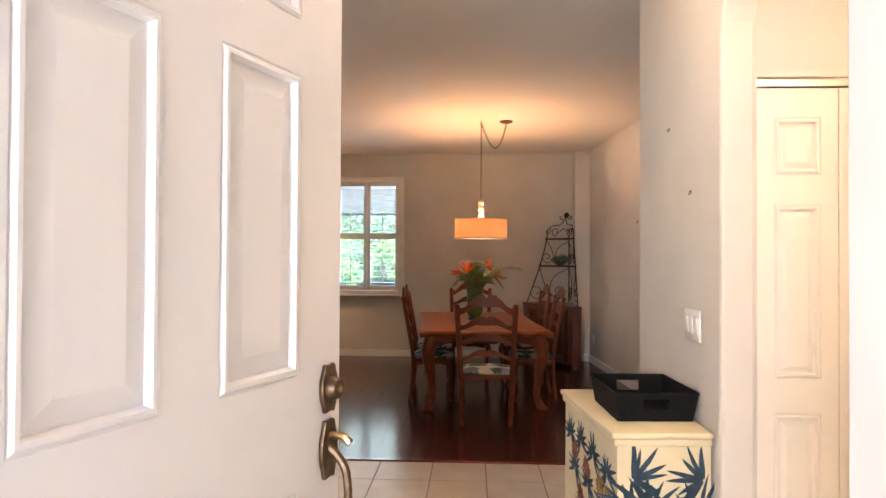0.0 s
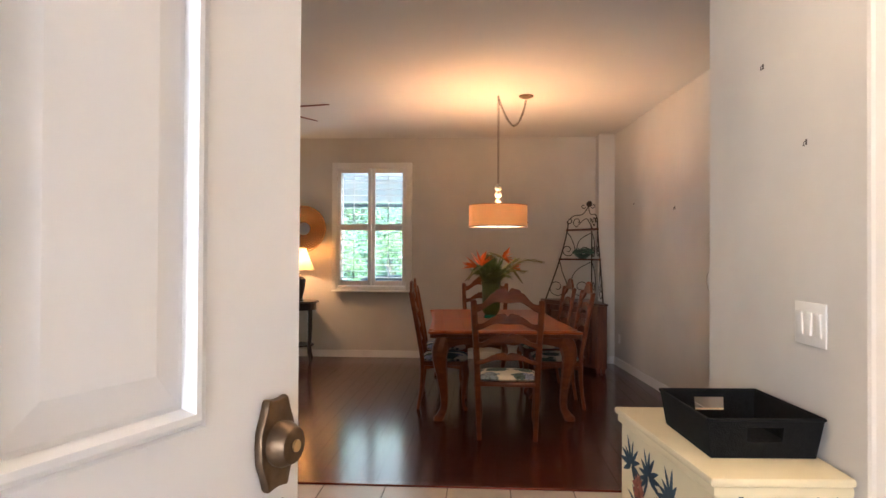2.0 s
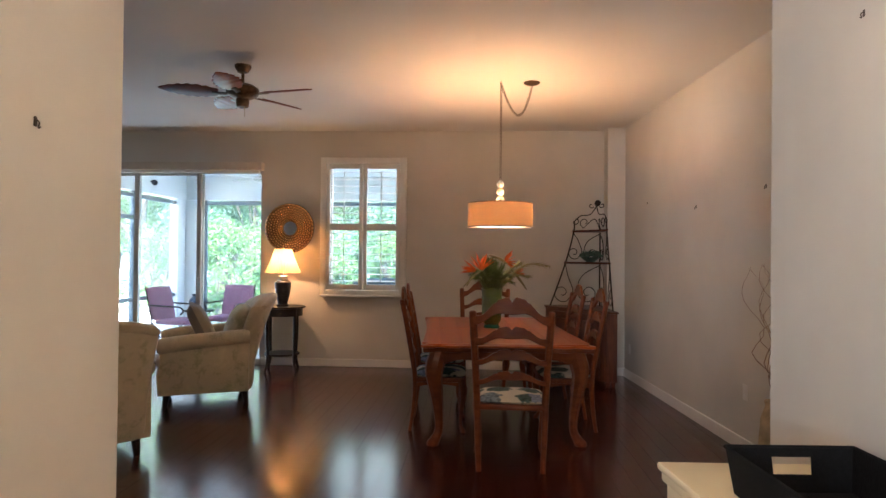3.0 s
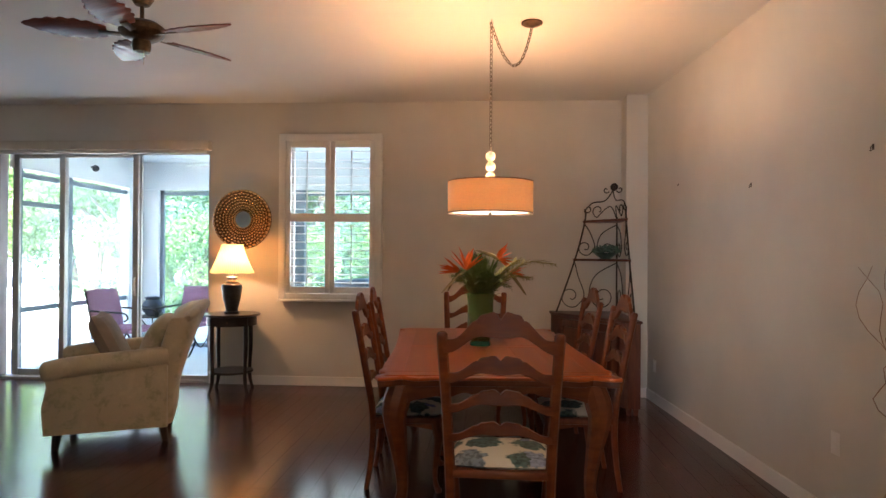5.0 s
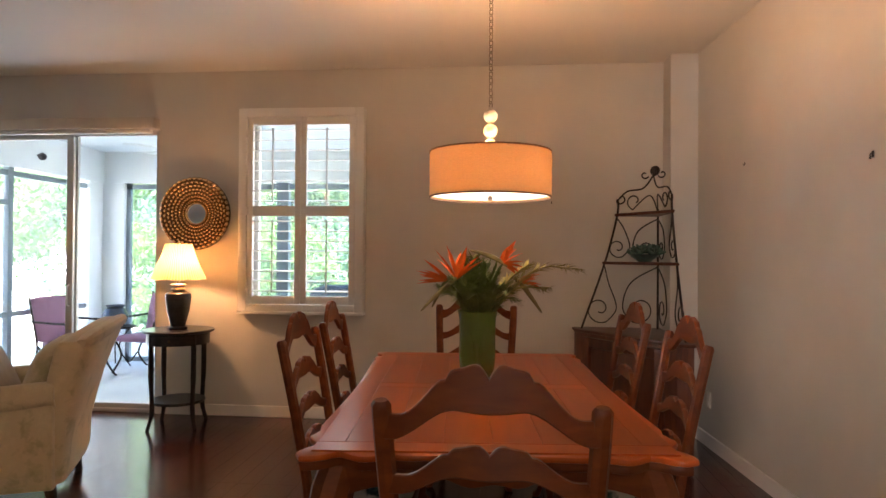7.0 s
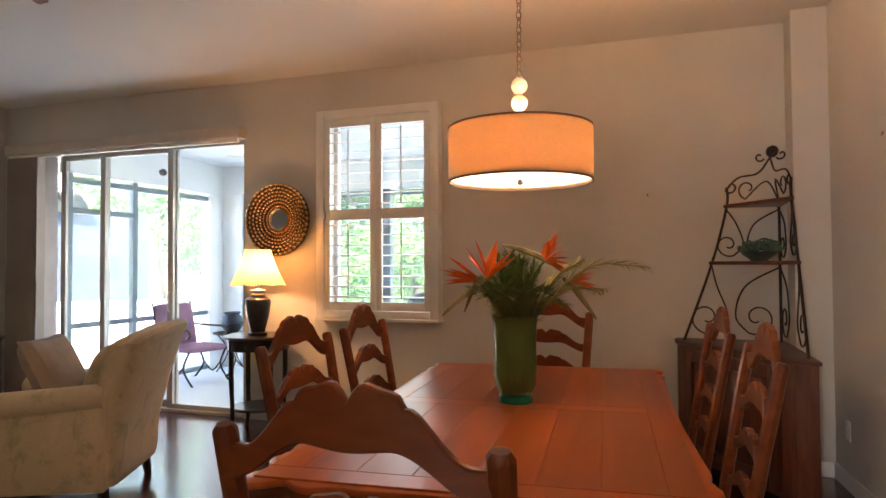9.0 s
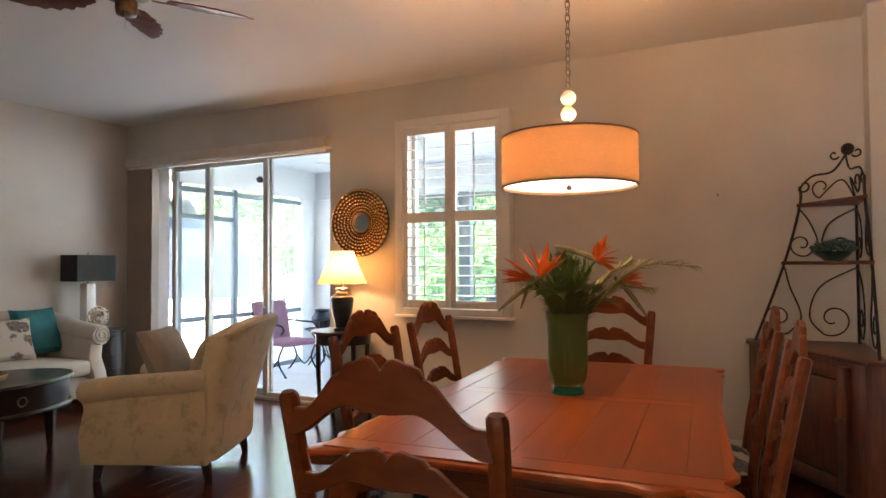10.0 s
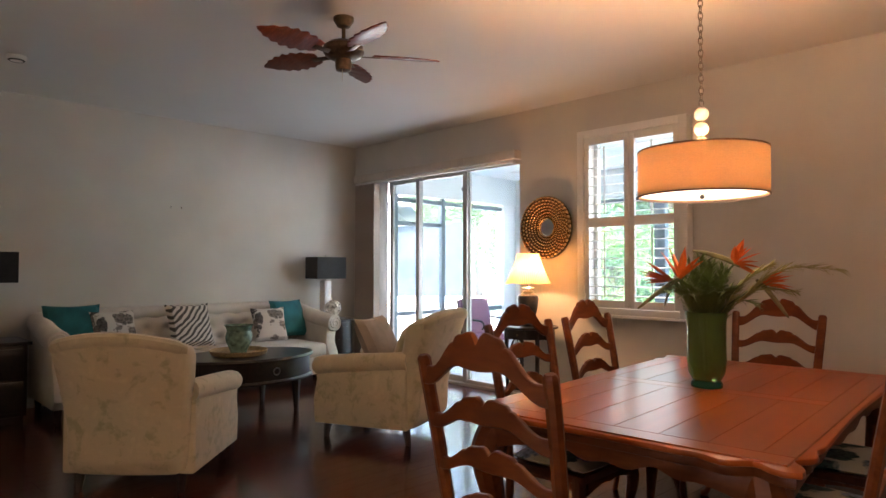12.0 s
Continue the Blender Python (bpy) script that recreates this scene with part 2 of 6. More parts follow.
box(bm, DX1 + 0.05, 3.4, FY0, FY0 + 0.16, 0, ZC)
box(bm, FX0 - T, DX0 - 0.05, FY0, FY0 + 0.16, 0, ZC)
box(bm, DX0 - 0.05, DX1 + 0.05, FY0, FY0 + 0.16, 2.5, ZC)
setting("wall_front", bm, WALL, "front wall round the entrance door", "wall")
bm = B()
box(bm, 3.26, 3.4, FY0 + 0.16, AY1 + 0.1, 0, ZC)
box(bm, FX1 + T, 3.4, AY1 + 0.04, AY1 + 0.14, 2.26, ZC)
box(bm, FX1 + T, 1.55, AY1 + 0.04, AY1 + 0.14, 0, 2.26)
box(bm, 2.9, 3.4, AY1 + 0.04, AY1 + 0.14, 0, 2.26)
box(bm, FX1 + T, 3.4, AY1 + 0.55, AY1 + 0.6, 0, ZC)
setting("wall_recess", bm, WALL, "cream painted recess walls with a closet opening", "wall")
setting("ceiling", box(B(), XL - T, 3.4, FY0, YB + 0.2, ZC, ZC + 0.12), CEIL, "warm white textured flat ceiling", "ceiling")

# floor slab, then boards and tiles on it at the end of the file
TE = 4.36
setting("floor", box(B(), XL - T, 3.4, -0.05, YB, -0.12, -0.012), GROUT, "floor slab under the boards and tiles", "floor")

bm = B()
for x0, x1, y0, y1 in ((-2.57, 1.875, YB - 0.014, YB), (XL, XL + 0.014, FYL, YB), (XL + .014, -5.1, YB - 0.014, YB),
                       (1.861, xr(9.03), 9.026, 9.04), (1.861, 1.875, 9.04, YB - 0.014), (FX0, FX0 + 0.014, FY0 + 0.16, FYL), (FX1 - 0.014, FX1, AY1 + 0.02, FY1 + .014), (FX1, xr(FY1) - 0.02, FY1, FY1 + 0.014)):
    box(bm, x0, x1, y0, y1, 0, 0.1, 0.004)
prism(bm, [(xr(FY1 + .014) - 0.014, FY1 + 0.014), (xr(9.026) - 0.014, 9.026), (xr(9.026), 9.026), (xr(FY1 + .014), FY1 + 0.014)], 0, 0.1, "z")
setting("baseboard", bm, TRIM, "white painted wooden baseboard", "baseboard")


# ---- dining table ----
def scallop(half_w, half_l, grow=0.0):
    """Outline of the table's top: serpentine edges with small steps near the corners."""
    def edge(half, n):
        out = []
        for i in range(n):
            u = -1 + 2 * i / n
            s = abs(u) * half
            d = half - s
            bump = 0.02 * math.exp(-((d - 0.02) / 0.05) ** 2) - 0.034 * math.exp(-((d - 0.125) / 0.034) ** 2) + 0.016 * math.exp(-((d - 0.215) / 0.04) ** 2) - 0.014 * math.exp(-((d - 0.3) / 0.035) ** 2)
            bump += -0.012 * math.cos(math.pi * u) * (d > 0.26)
            out.append((u * half, bump))
        return out
    pts = [(a, -half_l - b - grow) for a, b in edge(half_w, 60)] + [(half_w + b + grow, a) for a, b in edge(half_l, 90)]
    pts += [(-a, half_l + b + grow) for a, b in edge(half_w, 60)] + [(-half_w - b - grow, -a) for a, b in edge(half_l, 90)]
    return pts


def cabriole(bm, x, y, sx, sy, top, thick, knee, foot):
    """S-shaped leg: knee bulges outwards, ankle draws in, foot turns out."""
    d = Vector((sx, sy, 0)).normalized()
    p = [(0.0, top, thick), (knee * 0.8, top * 0.86, thick * 1.15), (knee, top * 0.74, thick * 1.0), (knee * 0.35, top * 0.5, thick * 0.72),
         (-knee * 0.15, top * 0.28, thick * 0.55), (-knee * 0.1, top * 0.14, thick * 0.5), (foot * 0.6, top * 0.05, thick * 0.6), (foot, 0.012, thick * 0.72), (foot * 1.05, 0.0, thick * 0.6)]
    c = bez([(x + d.x * a, y + d.y * a, z) for a, z, _ in p], 5)
    r = [v.x for v in bez([(q, 0, 0) for _, _, q in p], 5)]
    tube(bm, c, r, 10)
    return bm


TW, TL, TZ = 0.65, 1.125, 0.785
table = thing("dining_table", pose(0.44, 7.0, 0, 0, 0, 4), "large polished cherry wood dining table with scalloped edge and plank top", "table")
bm = B()
prism(bm, scallop(TW, TL), TZ - 0.028, TZ - 0.006, "z", 0.007)
part("tabletop", bm, TABLEWOOD, table)
bm = B()
prism(bm, scallop(TW, TL, -0.018), TZ - 0.062, TZ - 0.028, "z", 0.006)
part("edge_moulding", bm, CHAIRWOOD, table)


def plank_piece(x0, x1, y0, y1):
    return box(B(), x0 + 0.0008, x1 - 0.0008, y0 + 0.0008, y1 - 0.0008, TZ - 0.008, TZ, 0.0018)


bw = 0.1  # width of the border planks
for x0, x1, y0, y1 in ((-TW + 0.03, TW - 0.03, -TL + 0.03, -TL + 0.03 + bw), (-TW + 0.03, TW - 0.03, TL - 0.03 - bw, TL - 0.03), (-TW + 0.03 + bw, TW - 0.03 - bw, -0.05, 0.05),
                       (-TW + 0.03, -TW + 0.03 + bw, -TL + 0.03 + bw, TL - 0.03 - bw), (TW - 0.03 - bw, TW - 0.03, -TL + 0.03 + bw, TL - 0.03 - bw)):
    part("plank", plank_piece(x0, x1, y0, y1), TABLEWOOD, table, smooth=False)
for y0, y1 in ((-TL + 0.03 + bw, -0.05), (0.05, TL - 0.03 - bw)):
    xs = np.linspace(-TW + 0.03 + bw, TW - 0.03 - bw, 7)
    for x0, x1 in zip(xs, xs[1:]):
        part("plank", plank_piece(x0, x1, y0, y1), TABLEWOOD, table, smooth=False)
for side, w in ((0, TW - 0.1), (1, TL - 0.1)):
    for s in (-1, 1):
        ol = [(-w, TZ - 0.062), (w, TZ - 0.062)]
        for i in range(41):
            u = 1 - 2 * i / 40
            ol.append((u * w, TZ - 0.062 - 0.05 - 0.07 * (abs(u) ** 4) - 0.02 * math.exp(-(u / 0.16) ** 2) + 0.012 * math.cos(6 * math.pi * u) * (abs(u) < 0.6)))
        o = (TL if side == 0 else TW) - 0.07
        part("apron", prism(B(), ol, s * o - 0.014, s * o + 0.014, "y" if side == 0 else "x", 0.003), CHAIRWOOD, table)
for sx in (-1, 1):
    for sy in (-1, 1):
        bm = cabriole(B(), sx * (TW - 0.12), sy * (TL - 0.12), sx, sy, TZ - 0.063, 0.066, 0.05, 0.06)
        part("leg", bm, CHAIRWOOD, table)


# ---- ladder-back dining chairs ----
def floral(name, ground, petals, leaf, scale=7.0):
    m, n, l, b = mat(name, 0.9)
    v = n.new("ShaderNodeTexVoronoi")
    co = n.new("ShaderNodeTexCoord")
    wob = n.new("ShaderNodeTexNoise")
    wob.inputs["Scale"].default_value = 18
    addv = n.new("ShaderNodeMixRGB")
    addv.inputs[0].default_value = 0.09
    l.new(co.outputs["Object"], wob.inputs["Vector"])
    l.new(co.outputs["Object"], addv.inputs[1])
    l.new(wob.outputs["Color"], addv.inputs[2])
    l.new(addv.outputs[0], v.inputs["Vector"])
    v.inputs["Scale"].default_value = scale
    spots = ramp_of(n, l, v.outputs["Distance"], [(0.0, (1, 1, 1)), (0.46, (1, 1, 1)), (0.53, (0, 0, 0))])
    pick = n.new("ShaderNodeSeparateColor")
    l.new(v.outputs["Color"], pick.inputs[0])
    tone = ramp_of(n, l, pick.outputs[0], [(0.0, petals[0]), (0.35, petals[1]), (0.6, leaf), (1.0, leaf)])
    streak = noise_of(n, l, 45, (1, 1, 1), 3)
    shade = n.new("ShaderNodeMixRGB")
    shade.blend_type = "MULTIPLY"
    shade.inputs[0].default_value = 0.9
    l.new(tone, shade.inputs[1])
    l.new(ramp_of(n, l, streak, [(0.35, (0.35, 0.35, 0.35)), (0.6, (1.2, 1.2, 1.2))]), shade.inputs[2])
    mix = n.new("ShaderNodeMixRGB")
    mix.inputs[1].default_value = (*ground, 1)
    l.new(spots, mix.inputs[0])
    l.new(shade.outputs[0], mix.inputs[2])
    l.new(mix.outputs[0], b.inputs["Base Color"])
    bump_of(n, l, b, noise_of(n, l, 300), 0.3, 0.001)
    return m


FLORAL = floral("floral_seat_fabric", (0.62, 0.58, 0.47), ((0.14, 0.19, 0.34), (0.3, 0.35, 0.46)), (0.07, 0.12, 0.11), 6.0)


def smooth01(a, b, x):
    t = min(1, max(0, (x - a) / (b - a)))
    return t * t * (3 - 2 * t)


def rung(width, z, h, rise, yc, thick, bow=0.02):
    """Ladder rung with a double-lobed raised middle."""
    bm = B()
    n = 44
    rows = []
    for i in range(n + 1):
        u = -1 + 2 * i / n
        s = abs(u)
        top = z + h + rise * smooth01(0.86, 0.28, s) + 0.1 * rise * math.exp(-((s - 0.13) / 0.09) ** 2) - 0.22 * rise * math.exp(-(u / 0.045) ** 2) - 0.12 * rise * math.exp(-((s - 0.42) / 0.03) ** 2)
        bot = z + rise * 0.72 * smooth01(0.95, 0.3, s) - 0.1 * rise * math.exp(-(u / 0.3) ** 2)
        y = yc - bow * (1 - u * u)
        e = 0.004
        rows.append([bm.verts.new((u * width / 2, y + dy, zz)) for dy, zz in ((-thick / 2, bot + e), (-thick / 2, top - e), (-thick / 2 + e, top), (thick / 2 - e, top), (thick / 2, top - e), (thick / 2, bot + e), (thick / 2 - e, bot), (-thick / 2 + e, bot))])
    for a, b in zip(rows, rows[1:]):
        for k in range(8):
            bm.faces.new((a[k], a[(k + 1) % 8], b[(k + 1) % 8], b[k]))
    bm.faces.new(rows[0])
    bm.faces.new(rows[-1][::-1])
    return bm


def pad(w, d, h, z, cx=0.0, cy=0.0, nx=14, ny=14, power=3.0):
    """A stuffed pad with soft edges."""
    bm = B()
    grid = {}
    for s in (1, -1):
        for i in range(nx + 1):
            for j in range(ny + 1):
                u, v = -1 + 2 * i / nx, -1 + 2 * j / ny
                e = max(0, (1 - abs(u) ** power) * (1 - abs(v) ** power)) ** 0.45
                k = (i, j, 0) if e == 0 else (i, j, s)
                if k not in grid:
                    grid[k] = bm.verts.new((cx + u * w / 2 * (1 - 0.04 * v * v), cy + v * d / 2 * (1 - 0.04 * u * u), z + s * h / 2 * e))
    for s in (1, -1):
        for i in range(nx):
            for j in range(ny):
                q = [grid[(a, b, s)] if (a, b, s) in grid else grid[(a, b, 0)] for a, b in ((i, j), (i + 1, j), (i + 1, j + 1), (i, j + 1))]
                bm.faces.new(q if s > 0 else q[::-1])
    return bm


def dining_chair(m):
    c = thing("dining_chair", m, "cherry wood ladder-back dining chair with blue floral seat", "chair", "chairs round the dining table")
    def back_y(z):
        return -0.20 - 0.115 * max(0, (z - 0.45)) ** 1.25 / 0.62
    for s in (-1, 1):
        pts = bez([(s * 0.215, -0.235, 0.0), (s * 0.225, -0.205, 0.2), (s * 0.232, -0.195, 0.45), (s * 0.245, back_y(0.75), 0.75), (s * 0.258, back_y(1.0), 1.0), (s * 0.261, back_y(1.095), 1.095)], 5)
        part("leg", tube(B(), pts, [0.019 + 0.006 * smooth01(0.0, 0.45, p.z) for p in pts[:-1]] + [0.017], 8, 0.85), CHAIRWOOD, c)
        part("leg", cabriole(B(), s * 0.225, 0.19, s, 0.8, 0.43, 0.03, 0.03, 0.03), CHAIRWOOD, c)
    for z, h, rise in ((1.0, 0.062, 0.115), (0.86, 0.048, 0.075), (0.72, 0.042, 0.066), (0.585, 0.036, 0.058)):
        part("rung", rung(0.49 + 0.02 * (z > 0.9), z, h, rise, back_y(z + 0.05), 0.022), CHAIRWOOD, c)
    bm = box(B(), -0.25, 0.25, -0.21, 0.23, 0.41, 0.45, 0.01)
    part("seat_frame", bm, CHAIRWOOD, c)
    ol = [(-0.2, 0.42), (0.2, 0.42)] + [(0.2 - 0.4 * i / 20, 0.36 + 0.03 * math.sin(math.pi * i / 20) - 0.012 * math.exp(-((i - 10) / 2) ** 2)) for i in range(21)]
    part("apron", prism(B(), ol, 0.205, 0.225, "y"), CHAIRWOOD, c)
    for s in (-1, 1):
        ol2 = [(-0.18, 0.42), (0.18, 0.42)] + [(0.18 - 0.36 * i / 16, 0.37 + 0.025 * math.sin(math.pi * i / 16)) for i in range(17)]
        part("apron", prism(B(), ol2, s * 0.23 - 0.008, s * 0.23 + 0.008, "x"), CHAIRWOOD, c)
    part("seat", pad(0.47, 0.43, 0.075, 0.465, 0, 0.015), FLORAL, c, "floral upholstered seat in cream, blue and green")
    return c


chair = dining_chair(pose(0.52, 5.57, 0, 0, 0, -2))
for x, y, a in ((-0.05, 6.53, -88), (-0.09, 7.24, -86), (1.03, 6.60, 92), (0.97, 7.42, 94), (0.345, 7.94, 178)):
    copy_thing(chair, pose(x, y, 0, 0, 0, a))

# ---- vase with bird of paradise and palm fronds ----
VX, VY = 0.41, 7.06
vase = thing("glass_vase", pose(VX, VY, TZ), "tall ribbed green glass vase standing on the dining table", "vase")
GREENGLASS, _n, _l, _b = mat("green_glass", 0.22)
_b.inputs["Base Color"].default_value = (0.3, 0.45, 0.13, 1)
_b.inputs["Transmission Weight"].default_value, _b.inputs["IOR"].default_value = 0.7, 1.2
_b.inputs["Coat Weight"].default_value = 0.5
bump_of(_n, _l, _b, noise_of(_n, _l, 30, (1, 1, 0.1), 2), 0.3, 0.004)
TEALGLASS, _n, _l, _b = mat("teal_glass_foot", 0.1)
_b.inputs["Base Color"].default_value = (0.02, 0.22, 0.14, 1)
_b.inputs["Transmission Weight"].default_value = 0.4
prof = [(0.0, 0.02), (0.05, 0.022), (0.07, 0.04), (0.088, 0.075), (0.094, 0.13), (0.093, 0.25), (0.095, 0.33), (0.102, 0.375), (0.097, 0.376), (0.089, 0.33), (0.087, 0.13), (0.06, 0.05), (0.0, 0.045)]
part("body", lathe(B(), prof, 40), GREENGLASS, vase)
part("foot", lathe(B(), [(0.0, 0.0), (0.074, 0.0), (0.077, 0.012), (0.07, 0.03), (0.055, 0.04), (0.0, 0.042)], 36), TEALGLASS, vase, "teal glass foot")
LEAF = plain("palm_leaf", (0.13, 0.18, 0.05), 0.55, vary=0.5, scale=12, grain=40, bump=0.1)
DRYLEAF = plain("pale_frond", (0.3, 0.28, 0.1), 0.6, vary=0.3, scale=12, grain=40, bump=0.1)
PETAL = plain("orange_petal", (0.72, 0.13, 0.015), 0.5, vary=0.25, scale=14, grain=40, bump=0.05)
BEAK = plain("green_bract", (0.15, 0.12, 0.045), 0.5, vary=0.5, scale=14, grain=40, bump=0.05)
STEM = plain("flower_stem", (0.05, 0.08, 0.02), 0.5, vary=0.3)


def blade(bm, a, b, w, droop=0.0):
    """A narrow pointed leaf from a to b, folded a little along its rib."""
    a, b = Vector(a), Vector(b)
    d = b - a
    side = d.cross(Vector((0.13, 0.21, 1))).normalized() * w
    up = side.cross(d).normalized() * w * 0.5
    prev = None
    for t, k in ((0, 0.35), (0.3, 1.0), (0.65, 0.8), (1, 0.02)):
        p = a + d * t + Vector((0, 0, -droop * t * t))
        row = [bm.verts.new(p - side * k + up * k), bm.verts.new(p), bm.verts.new(p + side * k + up * k)]
        if prev:
            bm.faces.new((prev[0], prev[1], row[1], row[0]))
            bm.faces.new((prev[1], prev[2], row[2], row[1]))
        prev = row


def frond(root, tip, arch, n, length, rng):
    """A feather palm frond: rib with leaflets on both sides."""
    bm = B()
    root, tip = Vector(root), Vector(tip)
    mid = (root + tip) / 2 + Vector((0, 0, arch))
    rib = bez([root, mid, tip], 12)
    tube(bm, rib, [0.004 - 0.003 * i / len(rib) for i in range(len(rib))], 5)
    for i in range(n):
        t = 0.28 + 0.72 * i / n
        k = t * (len(rib) - 1)
        p = rib[int(k)].lerp(rib[min(int(k) + 1, len(rib) - 1)], k % 1)
        d = (rib[min(int(k) + 1, len(rib) - 1)] - rib[max(int(k) - 1, 0)]).normalized()
        s = d.cross(Vector((0, 0, 1))).normalized()
        ln = length * (1 - 0.55 * t ** 2) * rng.uniform(0.85, 1.1)
        for g in (-1, 1):
            q = p + d * ln * 0.62 + s * g * ln * 0.74 + Vector((0, 0, rng.uniform(-0.02, 0.03)))
            blade(bm, p, q, 0.0033, rng.uniform(0.0, 0.025))
    return bm


def bird_flower(head, beak, fan, rng, size=0.15, spread=1.0):
    """Stem out of the vase, beak-shaped bract and a fan of pointed petals."""
    fl = thing("bird_of_paradise", pose(0, 0, 0), "orange bird of paradise flower standing in the green vase", "flower", "flowers in the vase")
    c = Vector((VX, VY, TZ))
    head = c + RIGHT * head[0] + AHEAD * head[1] + Vector((0, 0, head[2]))
    beak = (RIGHT * beak[0] + AHEAD * beak[1] + Vector((0, 0, beak[2])))
    fan = (RIGHT * fan[0] + AHEAD * fan[1] + Vector((0, 0, fan[2]))).normalized()
    off = head - c
    stem = bez([c + Vector((off.x * 0.08, off.y * 0.08, 0.08)), c + Vector((off.x * 0.2, off.y * 0.2, 0.35)), c + Vector((off.x * 0.7, off.y * 0.7, off.z * 0.9)), head], 7)
    part("stem", tube(B(), stem, 0.006, 6), STEM, fl)
    side = beak.cross(Vector((0, 0, 1))).normalized()
    bk = bez([head - beak * 0.15, head + beak * 0.2 + Vector((0, 0, 0.012)), head + beak * 0.6 + Vector((0, 0, 0.01)), head + beak], 6)
    part("bract", tube(B(), bk, [0.003 + 0.0095 * math.sin(math.pi * min(1, 0.12 + 0.88 * i / (len(bk) - 1))) ** 0.8 for i in range(len(bk))], 8, 0.6), BEAK, fl, "green beak-shaped bract")
    across = fan.cross(Vector((0.3, 0.8, 0.5))).normalized()
    other = fan.cross(across)
    for i in range(9):
        a = spread * (-1.0 + 2.0 * i / 8) + rng.uniform(-0.08, 0.08)
        d = fan * math.cos(a) + across * math.sin(a) + other * rng.uniform(-0.3, 0.3) * spread
        bm = B()
        blade(bm, head, head + d.normalized() * size * rng.uniform(0.85, 1.2), 0.02)
        part("petal", bm, PETAL, fl)


rng = random.Random(4)
RIGHT, AHEAD = Vector((0.924, 0.383, 0)), Vector((-0.383, 0.924, 0))
bird_flower((-0.125, -0.03, 0.535), (-0.2, -0.05, -0.15), (0.03, 0, 1), rng, 0.165, 0.85)
bird_flower((-0.16, 0.02, 0.525), (-0.05, 0.1, -0.14), (-0.95, -0.1, 0.28), rng, 0.16, 0.55)
bird_flower((0.13, -0.02, 0.615), (-0.19, -0.03, 0.07), (0.62, 0, 0.3), rng, 0.125, 1.1)
bird_flower((0.25, 0.05, 0.515), (0.12, -0.04, -0.16), (0.9, 0.1, 0.22), rng, 0.14, 0.4)
for i in range(30):
    a = 2 * math.pi * i / 30 + rng.uniform(-0.2, 0.2)
    r = 0.04 + 0.17 * (i % 4) / 3 + rng.uniform(-0.02, 0.03)
    h = 0.27 - 1.0 * r + rng.uniform(-0.02, 0.05)
    bm = frond((VX + 0.02 * math.cos(a), VY + 0.02 * math.sin(a), TZ + 0.2), (VX + r * math.cos(a), VY + r * math.sin(a), TZ + 0.385 + h), 0.05 + 0.25 * r, 36, 0.12, rng)
    tagged(part("palm_frond", bm, LEAF), "dark green feathery palm frond in the glass vase", "frond", "fronds in the vase")
for r, tz, ar in ((0.6, 0.23, 0.13), (0.4, 0.12, 0.09), (0.3, 0.25, 0.06)):
    t = RIGHT * r + AHEAD * 0.03
    bm = frond((VX + 0.03, VY + 0.01, TZ + 0.3), (VX + t.x, VY + t.y, TZ + 0.36 + tz), ar, 48, 0.135, rng)
    tagged(part("palm_frond", bm, DRYLEAF), "pale yellow-green palm frond reaching out of the vase", "frond", "fronds in the vase")

# ---- pendant lamp on a swagged chain ----
PX, PY = 0.475, 6.88
SHADE = shade_cloth("drum_shade_linen", (0.6, 0.45, 0.29), 0.24)
DIFFUSER = glow("lamp_diffuser", (1.0, 0.76, 0.46), 0.5)
CRYSTAL = glass("crystal_ball", (1, 0.97, 0.92), 0.18)
CRYSTAL.node_tree.nodes["Principled BSDF"].inputs["Transmission Weight"].default_value = 0.6
SHADERIM = plain("shade_trim", (0.16, 0.1, 0.07), 0.7)
pend = thing("pendant_lamp", pose(PX, PY, 0), "lit drum pendant lamp with linen shade hanging on a chain", "lamp")
R = 0.296
part("shade", lathe(B(), [(R, 1.725), (R, 1.945), (R - 0.004, 1.945), (R - 0.004, 1.725), (R, 1.725)], 64), SHADE, pend, "beige linen drum shade")
for z in (1.723, 1.94):
    part("shade_trim", lathe(B(), [(R + 0.002, z), (R + 0.002, z + 0.008), (R - 0.005, z + 0.008), (R - 0.005, z), (R + 0.002, z)], 64), SHADERIM, pend)
part("diffuser", lathe(B(), [(0.0, 1.737), (R - 0.01, 1.737), (R - 0.01, 1.741), (0.0, 1.741)], 48), DIFFUSER, pend, "glowing white bottom diffuser")
part("finial", lathe(B(), [(0, 1.71), (0.012, 1.715), (0.014, 1.725), (0.006, 1.731), (0.02, 1.735)], 20), STEEL, pend)
for i, z in enumerate((1.98, 2.052, 2.124)):
    part("crystal_ball", lathe(B(), [(0.034 * math.sin(math.pi * k / 14), z - 0.034 * math.cos(math.pi * k / 14)) for k in range(15)], 24), CRYSTAL, pend)
bm = tube(B(), [(0, 0, 1.88), (0, 0, 2.18)], 0.004, 8)
for z in (1.942, 2.016, 2.088, 2.162):
    lathe(bm, [(0, z - 0.006), (0.012, z - 0.005), (0.012, z + 0.003), (0, z + 0.004)], 16)
part("rod", bm, STEEL, pend)


CHAINMETAL = plain("dark_nickel", (0.2, 0.17, 0.14), 0.35, 0.9, 0.2, 20, 60, 0.1)


